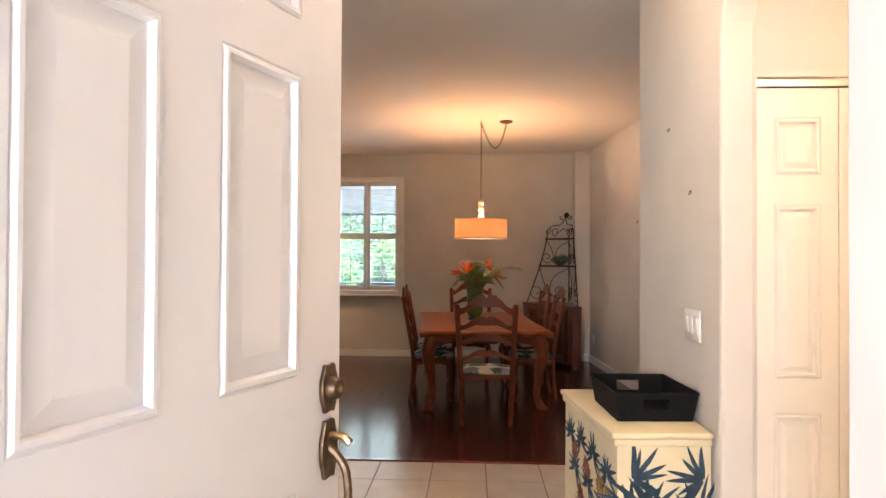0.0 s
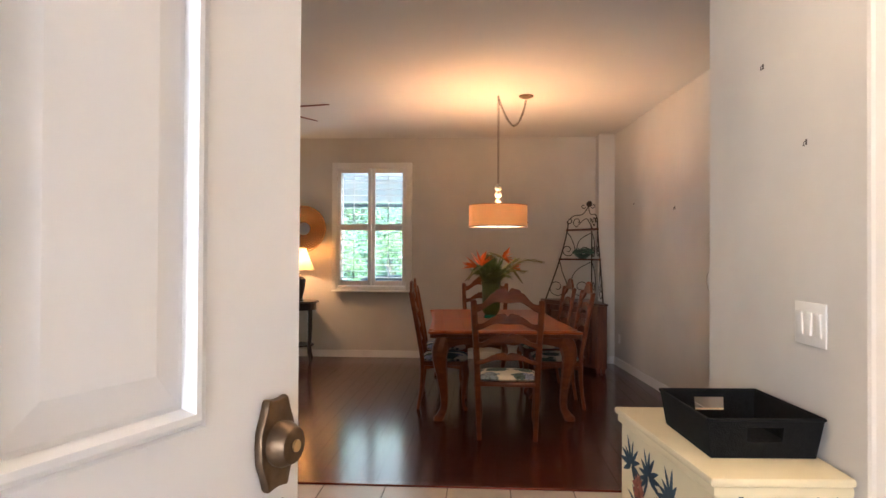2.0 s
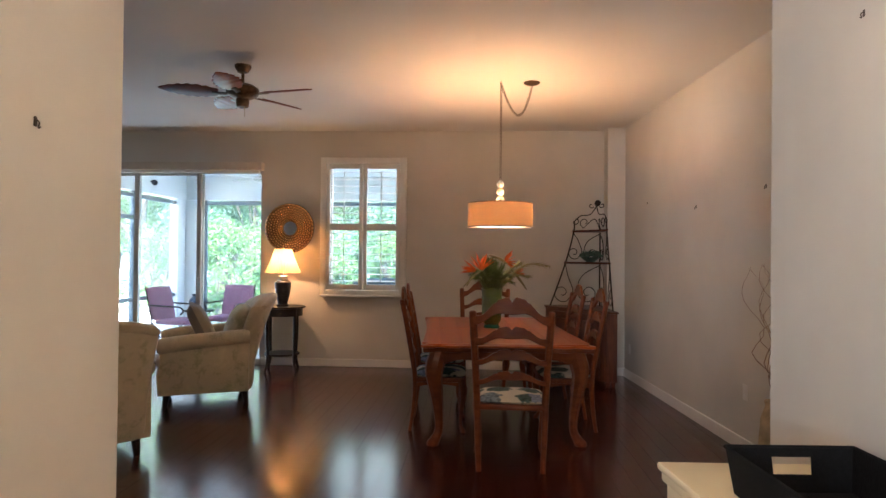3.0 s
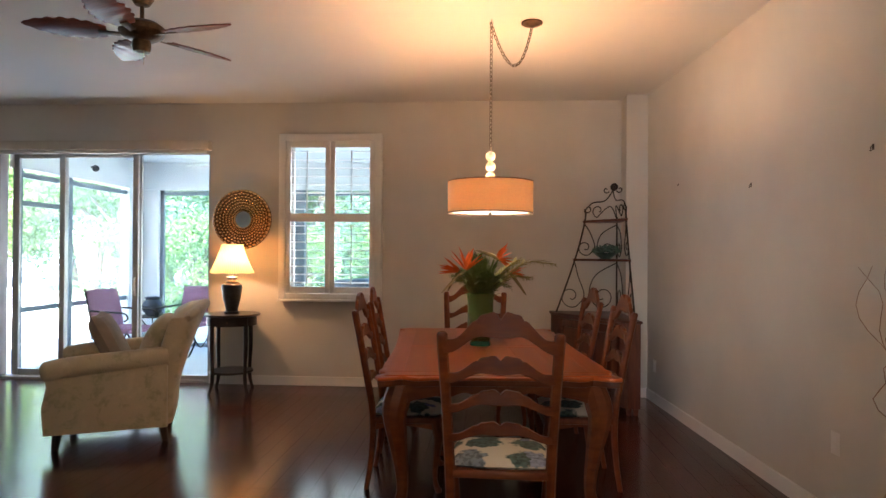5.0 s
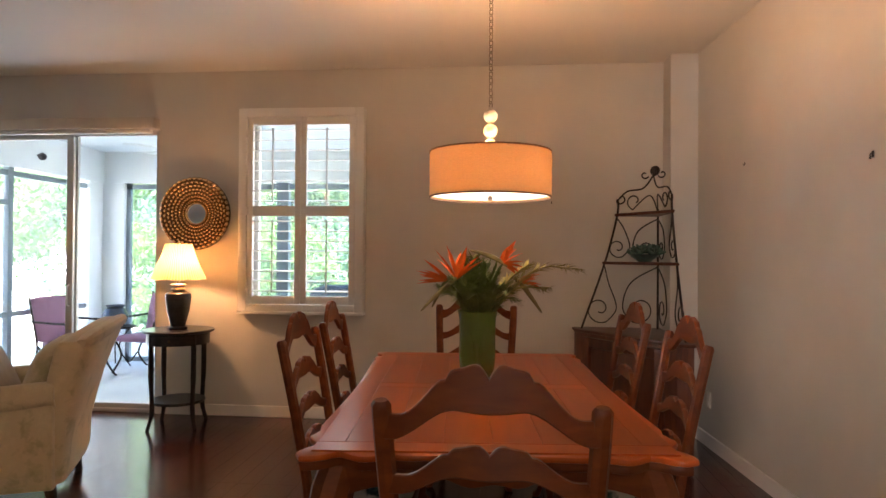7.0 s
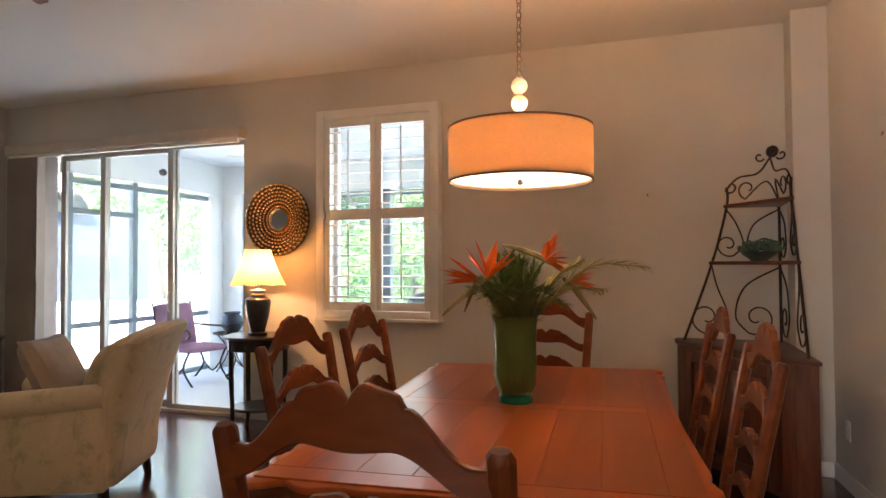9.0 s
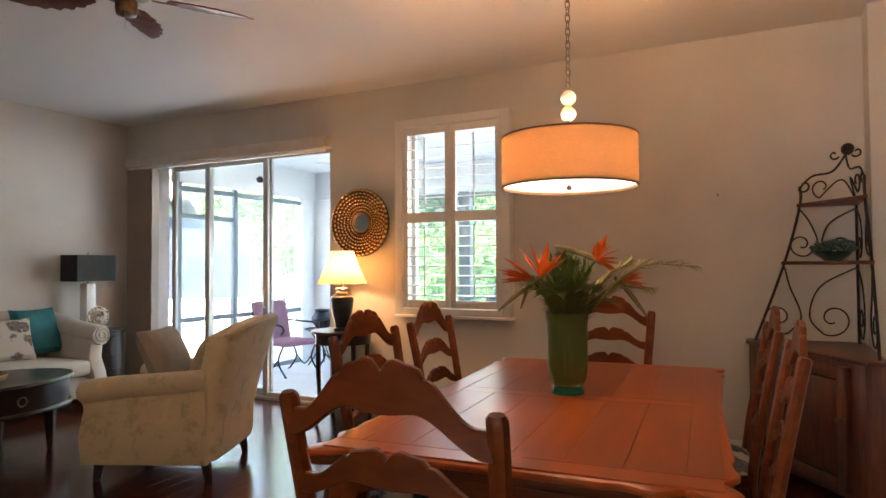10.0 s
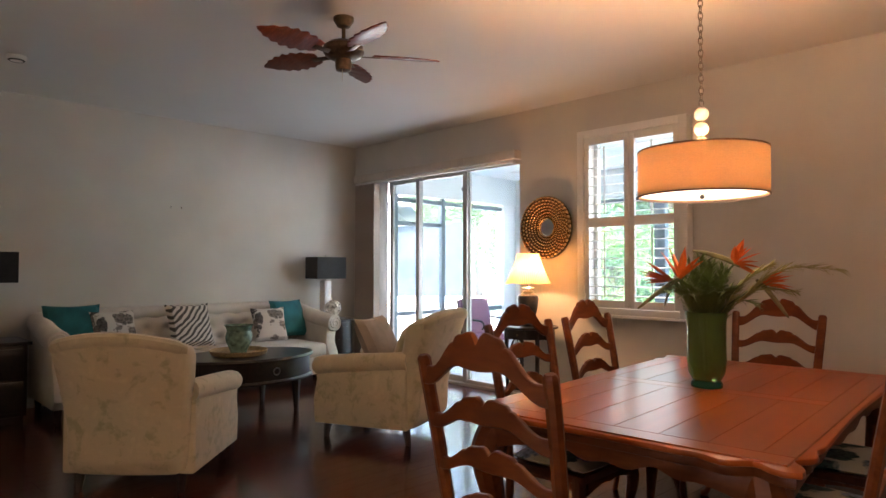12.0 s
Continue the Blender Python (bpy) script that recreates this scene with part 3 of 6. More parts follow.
def chain(points, link=0.036, wire=0.0028):
    """Chain of separate links along a line."""
    bm = B()
    pts = [Vector(p) for p in points]
    d, i = 0.0, 0
    walked = [0.0]
    for a, b in zip(pts, pts[1:]):
        walked.append(walked[-1] + (b - a).length)
    while d < walked[-1]:
        k = max(j for j in range(len(walked)) if walked[j] <= d)
        k = min(k, len(pts) - 2)
        t = (d - walked[k]) / (walked[k + 1] - walked[k])
        c, ax = pts[k].lerp(pts[k + 1], t), (pts[k + 1] - pts[k]).normalized()
        side = ax.orthogonal().normalized()
        if i % 2:
            side = ax.cross(side)
        ring = [c + ax * math.cos(2 * math.pi * q / 10) * link * 0.6 + side * math.sin(2 * math.pi * q / 10) * link * 0.3 for q in range(11)]
        tube(bm, ring, wire, 5, caps=False)
        d, i = d + link * 0.85, i + 1
    return bm


part("chain", chain([(0, 0, 2.175), (0, 0, ZC - 0.03)]), CHAINMETAL, pend)
cx, cyy = 0.76 - PX, 6.95 - PY
sw = [(cx * t, cyy * t, ZC - 0.04 - 0.27 * 4 * t * (1 - t) * (0.75 + 0.5 * t)) for t in [i / 16 for i in range(17)]]
part("swag_chain", chain(sw), CHAINMETAL, pend)
part("cord", tube(B(), [(x + 0.006, y, z) for x, y, z in sw], 0.0022, 5), CHAINMETAL, pend)
part("hook", tube(B(), [(0, 0, ZC), (0, 0, ZC - 0.015), (0.012, 0, ZC - 0.028), (0, 0, ZC - 0.04), (-0.01, 0, ZC - 0.03)], 0.003, 6), STEEL, pend)
part("canopy", lathe(B(), [(0.075, ZC - 0.001), (0.075, ZC - 0.012), (0.05, ZC - 0.025), (0.015, ZC - 0.032), (0, ZC - 0.033)], 36, pose(cx, cyy, 0)), BRONZE, pend, "bronze ceiling canopy")

# ---- corner etagere: cabinet below, wrought iron shelves above ----
eta = thing("corner_etagere", pose(-0.065, -0.13, 0), "dark cherry corner cabinet topped with wrought iron scroll shelves", "shelf")
CT = 0.85
pent = [(1.19, 9.385), (1.19, 9.22), (1.80, 8.36), (1.915, 8.36), (1.915, 9.385)]


def inset(poly, d):
    c = Vector((sum(p[0] for p in poly) / len(poly), sum(p[1] for p in poly) / len(poly)))
    return [tuple(Vector(p) + (c - Vector(p)).normalized() * d) for p in poly]


part("body", prism(B(), inset(pent, 0.025), 0.06, CT - 0.025, "z", 0.004), CABWOOD, eta)
part("top", prism(B(), pent, CT - 0.025, CT, "z", 0.008), CABWOOD, eta)
fa, fb = Vector((1.19, 9.22, 0)), Vector((1.80, 8.36, 0))
fd = (fb - fa).normalized()
fm = Matrix.Translation(fa + fd * ((fb - fa).length / 2)) @ pose(0, 0, 0, 0, 0, math.degrees(math.atan2(fd.y, fd.x)))
bm = B()
for x0, x1, z0, z1 in ((-0.4, -0.33, 0.1, 0.8), (0.33, 0.4, 0.1, 0.8), (-0.33, 0.33, 0.73, 0.8), (-0.33, 0.33, 0.1, 0.17)):
    box(bm, x0, x1, -0.028, 0.012, z0, z1, 0.004, fm)
dr = part("door", bm, CABWOOD, eta)
part("panel", box(B(), -0.32, 0.32, -0.016, 0.012, 0.18, 0.72, 0.012, fm), CABWOOD, dr)
part("knob", lathe(B(), [(0, 0), (0.008, 0), (0.008, 0.015), (0.015, 0.022), (0.01, 0.032), (0, 0.033)], 16, fm @ pose(0.365, -0.028, 0.5, 90)), BRONZE, dr)
for x, y in ((1.235, 9.34), (1.24, 9.22), (1.81, 8.42), (1.87, 8.42), (1.87, 9.34)):
    part("foot", tube(B(), [(x, y, 0), (x, y, 0.07)], [0.022, 0.03], 8), CABWOOD, eta)
S1, S2 = 1.39, 1.785
L0, L1, L2 = Vector((1.25, 9.24, CT)), Vector((1.44, 9.26, S1)), Vector((1.54, 9.26, S2))
R0, R1, R2 = Vector((1.87, 8.46, CT)), Vector((1.88, 8.74, S1)), Vector((1.86, 8.80, S2))
K0 = Vector((1.87, 9.28, 0))
for a, b, c in ((L0, L1, L2), (R0, R1, R2)):
    part("post", tube(B(), bez([a, b, c, c + Vector((0, 0, 0.13))], 6), 0.009, 8), IRON, eta)
part("post", tube(B(), [(K0.x, K0.y, CT), (K0.x, K0.y, S2 + 0.05)], 0.009, 8), IRON, eta)
for a, b, z in ((L1, R1, S1), (L2, R2, S2)):
    tri = [(a.x - 0.02, a.y + 0.01), (b.x + 0.01, b.y - 0.03), (K0.x + 0.015, K0.y + 0.015)]
    part("shelf", prism(B(), tri, z - 0.012, z + 0.012, "z", 0.004), CABWOOD, eta)


def spiral(c, ax, r0, r1, a0, a1, n=26):
    """Flat scroll about c in the plane of ax and z."""
    c, ax = Vector(c), Vector(ax).normalized()
    return [c + ax * math.cos(a0 + (a1 - a0) * i / n) * (r0 + (r1 - r0) * i / n) + Vector((0, 0, math.sin(a0 + (a1 - a0) * i / n) * (r0 + (r1 - r0) * i / n))) for i in range(n + 1)]


def scrolls(a0, a1, b0, b1):
    """Two scrolls and sweeping stems between a left post (a0 to a1) and a right post (b0 to b1)."""
    h = a1.z - a0.z
    ax = Vector((b0.x - a0.x, b0.y - a0.y, 0)).normalized()
    w = (b0 - a0).length
    for f, c, s in ((0.3, a0, 1), (0.3, b0, -1)):
        r = min(w * 0.2, h * 0.22)
        ctr = c + ax * s * (r * 1.25) + Vector((0, 0, h * f))
        pts = spiral(ctr, ax * s, r * 0.2, r, -2.0, 5.2)
        far = (a1 if s > 0 else b1)
        sweep = bez([pts[-1], ctr + ax * s * r * 1.15 + Vector((0, 0, r * 0.1)), ctr + ax * s * r * 0.6 + Vector((0, 0, h * 0.4)), far - Vector((0, 0, 0.03))], 8)
        part("scroll", tube(B(), pts + sweep[1:], 0.0055, 6), IRON, eta)


KP = lambda z: Vector((K0.x, K0.y, z))
up = Vector((0, 0, 0.012))
scrolls(L0, L1, KP(CT), KP(S1))
scrolls(R0, R1, KP(CT), KP(S1))
scrolls(L1 + up, L2, KP(S1), KP(S2))
scrolls(R1 + up, R2, KP(S1), KP(S2))
apex = Vector((1.8, 9.14, S2 + 0.31))
for a, s in ((L2, 1), (R2, 1)):
    t1 = a + Vector((0, 0, 0.13))
    ax = Vector((apex.x - a.x, apex.y - a.y, 0)).normalized()
    curl = spiral(t1 + ax * 0.03 - Vector((0, 0, 0.0)), ax, 0.012, 0.05, 3.0, -3.6)
    part("scroll", tube(B(), curl[:-4] + bez([curl[-5], t1 + ax * 0.08 + Vector((0, 0, 0.06)), apex - ax * 0.08 - Vector((0, 0, 0.1)), apex], 8)[1:], 0.0065, 6), IRON, eta)
    inner = spiral(a + ax * 0.14 + Vector((0, 0, 0.11)), ax, 0.015, 0.07, -1.0, 4.5)
    part("scroll", tube(B(), inner + bez([inner[-1], a + ax * 0.26 + Vector((0, 0, 0.15)), KP(S2 + 0.02)], 8)[1:], 0.0055, 6), IRON, eta)
bm = B()
for ax in ((1, -0.6, 0), (0.6, 1, 0), (1, 0.3, 0)):
    tube(bm, spiral(apex + Vector((ax[0] * 0.012, ax[1] * 0.012, 0.035)), ax, 0.03, 0.026, 0, 6.4), 0.012, 8)
part("finial", bm, IRON, eta)
for dx in (-0.06, 0.06):
    part("scroll", tube(B(), spiral(apex + Vector((dx, -dx * 0.6, 0.01)), (dx, -dx * 0.6, 0), 0.035, 0.008, 3.6, 9.0), 0.006, 6), IRON, eta)

# succulent in a low bowl on the shelf
SUCC = plain("succulent_leaf", (0.06, 0.115, 0.085), 0.5, vary=0.6, scale=25, grain=30, bump=0.2)
SHELL = plain("sea_green_glaze", (0.035, 0.065, 0.05), 0.3, vary=0.6, scale=25, grain=30, bump=0.3)
suc = thing("succulent_plant", pose(1.64, 8.88, S1 + 0.012, 0, 0, -45), "grey-green succulent rosettes in a low bowl on the iron shelf", "plant")
part("bowl", lathe(B(), [(0, 0), (0.05, 0), (0.06, 0.012), (0.1, 0.04), (0.115, 0.06), (0.108, 0.06), (0.09, 0.042), (0, 0.035)], 32), SHELL, suc, "low sea green glazed bowl")
rng = random.Random(21)
for cx_, cy_, cz_, size in ((-0.085, 0, 0.06, 0.085), (0.0, -0.035, 0.075, 0.1), (0.09, 0.0, 0.065, 0.085), (0.02, 0.06, 0.09, 0.08), (-0.05, 0.05, 0.08, 0.075)):
    bm = B()
    for i in range(26):
        a, e = i * 2.4, 0.15 + 1.2 * (i / 26) ** 1.2
        d = Vector((math.cos(a) * math.cos(e), math.sin(a) * math.cos(e), math.sin(e)))
        ln = size * (1.05 - 0.45 * i / 26) * rng.uniform(0.85, 1.15)
        c = Vector((cx_, cy_, cz_))
        tube(bm, [c, c + d * ln * 0.5 - Vector((0, 0, 0.006)), c + d * ln * 0.85, c + d * ln], [0.006, 0.013, 0.009, 0.001], 5, 0.5)
    part("rosette", bm, SUCC, suc)

# ---- floor vase with curly branches ----
fv = thing("floor_vase", pose(2.16, 5.1, 0), "tan rustic floor vase holding curly willow branches", "vase")
TANCLAY = plain("tan_clay", (0.4, 0.29, 0.17), 0.7, vary=0.3, scale=14, grain=50, bump=0.4)
TWIG = plain("willow_twig", (0.26, 0.17, 0.12), 0.7, vary=0.3, scale=20)
part("body", lathe(B(), [(0, 0), (0.08, 0), (0.1, 0.05), (0.115, 0.25), (0.1, 0.46), (0.072, 0.54), (0.08, 0.57), (0.07, 0.568), (0.062, 0.54), (0, 0.48)], 32), TANCLAY, fv)
for i in range(6):
    p, q = Vector((rng.uniform(-0.03, 0.03), rng.uniform(-0.03, 0.03), 0.5)), []
    lean = Vector((rng.uniform(-0.3, 0.02), rng.uniform(-0.15, 0.3), 1)).normalized()
    ph = rng.uniform(0, 6)
    for k in range(18):
        q.append(p + lean * k * 0.055 + Vector((math.sin(k * 0.95 + ph), math.cos(k * 0.8 + ph * 2), 0)) * (0.042 + 0.018 * math.sin(k * 0.5 + ph)) * min(1, k / 4))
    part("branch", tube(B(), q, [0.0036 - 0.0028 * k / 18 for k in range(18)], 6), TWIG, fv)


# ---- window with plantation shutters ----
SH0, SH1, SZ0, SZ1 = -1.775, -0.66, 0.945, 2.72
win = thing("window_1", pose(0, 0, 0), "white plantation shutters over a window, louvers tilted open", "window")
win["kind"] = "structure"
YF = 9.17
bm = B()
for x0, x1, z0, z1 in ((SH0, SH0 + 0.075, SZ0, SZ1), (SH1 - 0.075, SH1, SZ0, SZ1), (SH0 + 0.075, SH1 - 0.075, SZ1 - 0.075, SZ1), (SH0 + 0.075, SH1 - 0.075, SZ0, SZ0 + 0.06)):
    box(bm, x0, x1, YF, YB - 0.001, z0, z1, 0.006)
part("window_frame", bm, TRIM, win)
part("window_sill", box(B(), SH0 - 0.005, SH1 + 0.005, YF - 0.012, YB - 0.001, SZ0 - 0.025, SZ0 - 0.001, 0.005), TRIM, win)
mx = (SH0 + SH1) / 2
LOUV = None
for x0, x1 in ((SH0 + 0.078, mx - 0.002), (mx + 0.002, SH1 - 0.078)):
    bm = B()
    z0, z1 = SZ0 + 0.063, SZ1 - 0.078
    box(bm, x0, x0 + 0.05, YF + 0.012, YF + 0.042, z0, z1, 0.003)
    box(bm, x1 - 0.05, x1, YF + 0.012, YF + 0.042, z0, z1, 0.003)
    for a, b in ((z0, z0 + 0.07), (1.775, 1.865), (z1 - 0.07, z1)):
        box(bm, x0 + 0.05, x1 - 0.05, YF + 0.012, YF + 0.042, a, b, 0.003)
    panel = part("shutter_panel", bm, TRIM, win)
    for a, b in ((z0 + 0.07, 1.775), (1.865, z1 - 0.07)):
        n = 8
        for i in range(n):
            zc = a + (b - a) * (i + 0.5) / n
            if LOUV is None:
                LOUV = mesh_of("louver", lathe(B(), [(0.0, -0.5), (1, -0.5), (1, 0.5), (0, 0.5)], 16), TRIM)
            lv = new("louver", LOUV)
            lv.parent = panel
            lv.matrix_local = Matrix.Translation(((x0 + x1) / 2, YF + 0.03, zc)) @ pose(0, 0, 0, 6, 0, 0) @ Matrix.Diagonal((1, 0.036, 0.0055, 1)) @ pose(0, 0, 0, 0, 90, 0) @ Matrix.Diagonal((1, 1, x1 - x0 - 0.104, 1))
        part("tilt_rod", box(B(), (x0 + x1) / 2 - 0.008, (x0 + x1) / 2 + 0.004, YF - 0.016, YF - 0.006, a + 0.03, b - 0.03, 0.002), TRIM, panel)
    hx = x0 - 0.001 if x0 < mx - 0.3 else x1 + 0.001
    for z in (1.1, 1.82, 2.5):
        part("hinge", box(B(), hx - 0.012, hx + 0.012, YF + 0.0, YF + 0.014, z - 0.035, z + 0.035, 0.002), PLASTIC, panel)
pn = part("pane", box(B(), -1.695, -0.745, YB + 0.1, YB + 0.106, 1.005, 2.645), PANE, win)
pn.visible_shadow = False
bm = B()
for x0, x1, z0, z1 in ((-1.7, -1.66, 1.0, 2.65), (-0.78, -0.74, 1.0, 2.65), (-1.66, -0.78, 1.0, 1.04), (-1.66, -0.78, 2.61, 2.65), (-1.66, -0.78, 1.79, 1.84)):
    box(bm, x0, x1, YB + 0.08, YB + 0.13, z0, z1, 0.003)
part("sash", bm, ALU, win)

# ---- sliding glass door, valance and blinds ----
sl = thing("sliding_door", pose(0, 0, 0), "tall sliding glass door with pale aluminium frame", "door")
sl["kind"] = "structure"
bm = B()
for x0, x1, z0, z1 in ((-5.1, -5.04, 0, 2.6), (-2.6, -2.572, 0, 2.6), (-5.04, -2.6, 2.55, 2.6), (-5.04, -2.6, 0, 0.03)):
    box(bm, x0, x1, YB + 0.02, YB + 0.18, z0, z1, 0.004)
part("door_frame", bm, ALU, sl)
for x0, x1, y in ((-4.93, -4.3, 0.12), (-4.36, -3.4, 0.08), (-3.48, -2.6, 0.04)):
    bm = B()
    for a, b, z0, z1 in ((x0, x0 + 0.065, 0.03, 2.55), (x1 - 0.065, x1, 0.03, 2.55), (x0 + 0.065, x1 - 0.065, 0.03, 0.1), (x0 + 0.065, x1 - 0.065, 2.5, 2.55)):
        box(bm, a, b, YB + y, YB + y + 0.035, z0, z1, 0.004)
    if x1 > -2.7:
        bm.free()
        bm = B()
        for a, b, z0, z1 in ((x0, x0 + 0.065, 0.03, 2.55), (x0 + 0.065, x1, 0.03, 0.075), (x0 + 0.065, x1, 2.52, 2.55)):
            box(bm, a, b, YB + y, YB + y + 0.035, z0, z1, 0.004)
    dp = part("door_panel", bm, ALU, sl)
    g = part("pane", box(B(), x0 + 0.06, x1 - (0.06 if x1 < -2.7 else 0), YB + y + 0.014, YB + y + 0.02, 0.08, 2.52), PANE, dp)
    g.visible_shadow = False
part("door_handle", tube(B(), [(-3.44, YB + 0.03, 0.95), (-3.44, YB - 0.0, 0.97), (-3.44, YB - 0.0, 1.13), (-3.44, YB + 0.03, 1.15)], 0.008, 8), ALU, sl)
VALM = plain("valance_vinyl", (0.6, 0.53, 0.45), 0.6, vary=0.06, scale=8)
tagged(part("valance", box(B(), -5.44, -2.555, YB - 0.12, YB - 0.002, 2.555, 2.655, 0.008), VALM), "beige box valance above the sliding door", "valance")
BLIND = plain("blind_vinyl", (0.42, 0.36, 0.31), 0.7, vary=0.1, scale=6, stretch=(1, 1, 0.2))
bl = thing("vertical_blinds", pose(0, 0, 0), "beige vertical blinds drawn aside in a stack", "blinds")
part("head_rail", box(B(), -5.42, -2.6, YB - 0.085, YB - 0.045, 2.52, 2.553, 0.003), PLASTIC, bl)
for i in range(26):
    a = 78 + 6 * math.sin(i * 2.1)
    s = part("slat", box(B(), -0.044, 0.044, -0.0012, 0.0012, 0.03, 2.52), BLIND, bl)
    s.matrix_local = pose(-5.40 + i * 0.0165, YB - 0.065, 0, 0, 0, a)

# ---- end table with lit lamp, mirror above ----
et = thing("end_table", pose(-2.18, 8.93, 0, 0, 0, 12), "round espresso wood end table with lower shelf", "table")
part("top", lathe(B(), [(0, 0.785), (0.275, 0.785), (0.285, 0.79), (0.288, 0.8), (0.28, 0.808), (0, 0.808)], 48), DARKWOOD, et)
part("apron", lathe(B(), [(0.235, 0.69), (0.25, 0.69), (0.25, 0.785), (0.235, 0.785), (0.235, 0.69)], 48), DARKWOOD, et)
part("shelf", lathe(B(), [(0, 0.2), (0.215, 0.2), (0.22, 0.21), (0.215, 0.222), (0, 0.222)], 40), DARKWOOD, et)
for k in range(4):
    a = math.pi / 4 + k * math.pi / 2
    part("leg", tube(B(), bez([(0.235 * math.cos(a), 0.235 * math.sin(a), 0.785), (0.235 * math.cos(a), 0.235 * math.sin(a), 0.45), (0.225 * math.cos(a), 0.225 * math.sin(a), 0.15), (0.265 * math.cos(a), 0.265 * math.sin(a), 0.0)], 6), [0.022] * 8 + [0.019] * 6 + [0.016] * 5, 8), DARKWOOD, et)
part("knob", lathe(B(), [(0, 0), (0.006, 0), (0.012, 0.015), (0, 0.022)], 14, pose(0, -0.25, 0.735, 90)), BRONZE, et)

BLACKURN = plain("black_urn_glaze", (0.03, 0.028, 0.027), 0.3, vary=0.4, scale=30, grain=60, bump=0.2)
LAMPSHADE = shade_cloth("pleated_shade", (0.85, 0.62, 0.34), 0.6)
tl = thing("table_lamp", pose(-2.17, 8.9, 0.808), "lit table lamp with black urn base and pleated shade", "lamp")
part("base", lathe(B(), [(0, 0), (0.075, 0), (0.078, 0.02), (0.06, 0.03), (0.062, 0.05), (0.09, 0.16), (0.105, 0.27), (0.1, 0.3), (0.06, 0.325), (0.0, 0.33)], 36), BLACKURN, tl)
part("neck", lathe(B(), [(0.05, 0.325), (0.058, 0.335), (0.05, 0.35), (0.03, 0.36), (0.065, 0.375), (0.05, 0.385), (0.012, 0.39), (0.012, 0.45), (0, 0.45)], 30), STEEL, tl)
part("harp", tube(B(), bez([(0, -0.03, 0.42), (0, -0.07, 0.52), (0, 0, 0.705), (0, 0.07, 0.52), (0, 0.03, 0.42)], 6), 0.0025, 6), BRASS, tl)
part("finial", lathe(B(), [(0, 0.7), (0.006, 0.705), (0.014, 0.72), (0.01, 0.735), (0, 0.742)], 18), BRASS, tl)
bm = B()
rings = []
for z, r in ((0.42, 0.222), (0.45, 0.205), (0.55, 0.16), (0.65, 0.122), (0.715, 0.105)):
    ring = []
    for i in range(120):
        a = 2 * math.pi * i / 120
        rr = r * (1 + 0.014 * math.cos(60 * a) + 0.008 * math.cos(8 * a) * (z < 0.5))
        ring.append(bm.verts.new((rr * math.cos(a), rr * math.sin(a), z + (0.004 * math.cos(8 * a) if z < 0.44 else 0))))
    rings.append(ring)
for p, q in zip(rings, rings[1:]):
    for i in range(120):
        bm.faces.new((p[i], p[(i + 1) % 120], q[(i + 1) % 120], q[i]))
part("shade", bm, LAMPSHADE, tl, "pleated cream bell shade")

GOLD = plain("antique_gold", (0.62, 0.43, 0.24), 0.24, 1.0, 0.4, 30, 80, 0.2)
MIRROR, _n, _l, _b = mat("mirror_silver", 0.02, 1.0)
_b.inputs["Base Color"].default_value = (0.85, 0.87, 0.88, 1)
mi = thing("wall_mirror", pose(-2.19, YB - 0.002, 1.80, 90), "round gold beaded sunburst mirror hanging on the wall", "mirror")
MIRBACK = plain("dark_bronze_plate", (0.1, 0.062, 0.032), 0.45, 0.7, 0.3, 20, 60, 0.2)


def dish(r):
    """Height of the dished frame's face above the wall at radius r."""
    return 0.028 + 0.045 * ((r - 0.1) / 0.22) ** 1.3 if r > 0.1 else 0.028


faces = [(0.1 + 0.0275 * k, dish(0.1 + 0.0275 * k)) for k in range(9)]
part("backplate", lathe(B(), [(0, 0.0), (0.22, 0.0)] + [(0.325, 0.055)] + faces[::-1] + [(0, 0.028)], 64), MIRBACK, mi)
part("glass", lathe(B(), [(0, 0.03), (0.088, 0.03), (0.088, 0.034), (0, 0.034)], 48), MIRROR, mi, "small round mirror glass")
part("inner_rim", lathe(B(), [(0.086, 0.026), (0.088, 0.045), (0.098, 0.047), (0.106, 0.028)], 48), GOLD, mi)
BEAD = mesh_of("bead", lathe(B(), [(0, -0.4), (0.7, -0.3), (1, 0.1), (0.62, 0.72), (0, 0.95)], 8), GOLD)
for k in range(7):
    r = 0.122 + k * 0.0315
    for i in range(40):
        a = 2 * math.pi * (i + 0.5 * (k % 2)) / 40
        o = new("bead", BEAD)
        o.parent = mi
        w = 2 * math.pi * r / 40 * 0.5
        o.matrix_local = Matrix.Translation((r * math.cos(a), r * math.sin(a), dish(r) + 0.002)) @ pose(0, 0, 0, 0, 0, math.degrees(a)) @ pose(0, 0, 0, 0, -14, 0) @ Matrix.Diagonal((0.0148, w * 1.0, 0.016 + 0.0015 * k, 1))

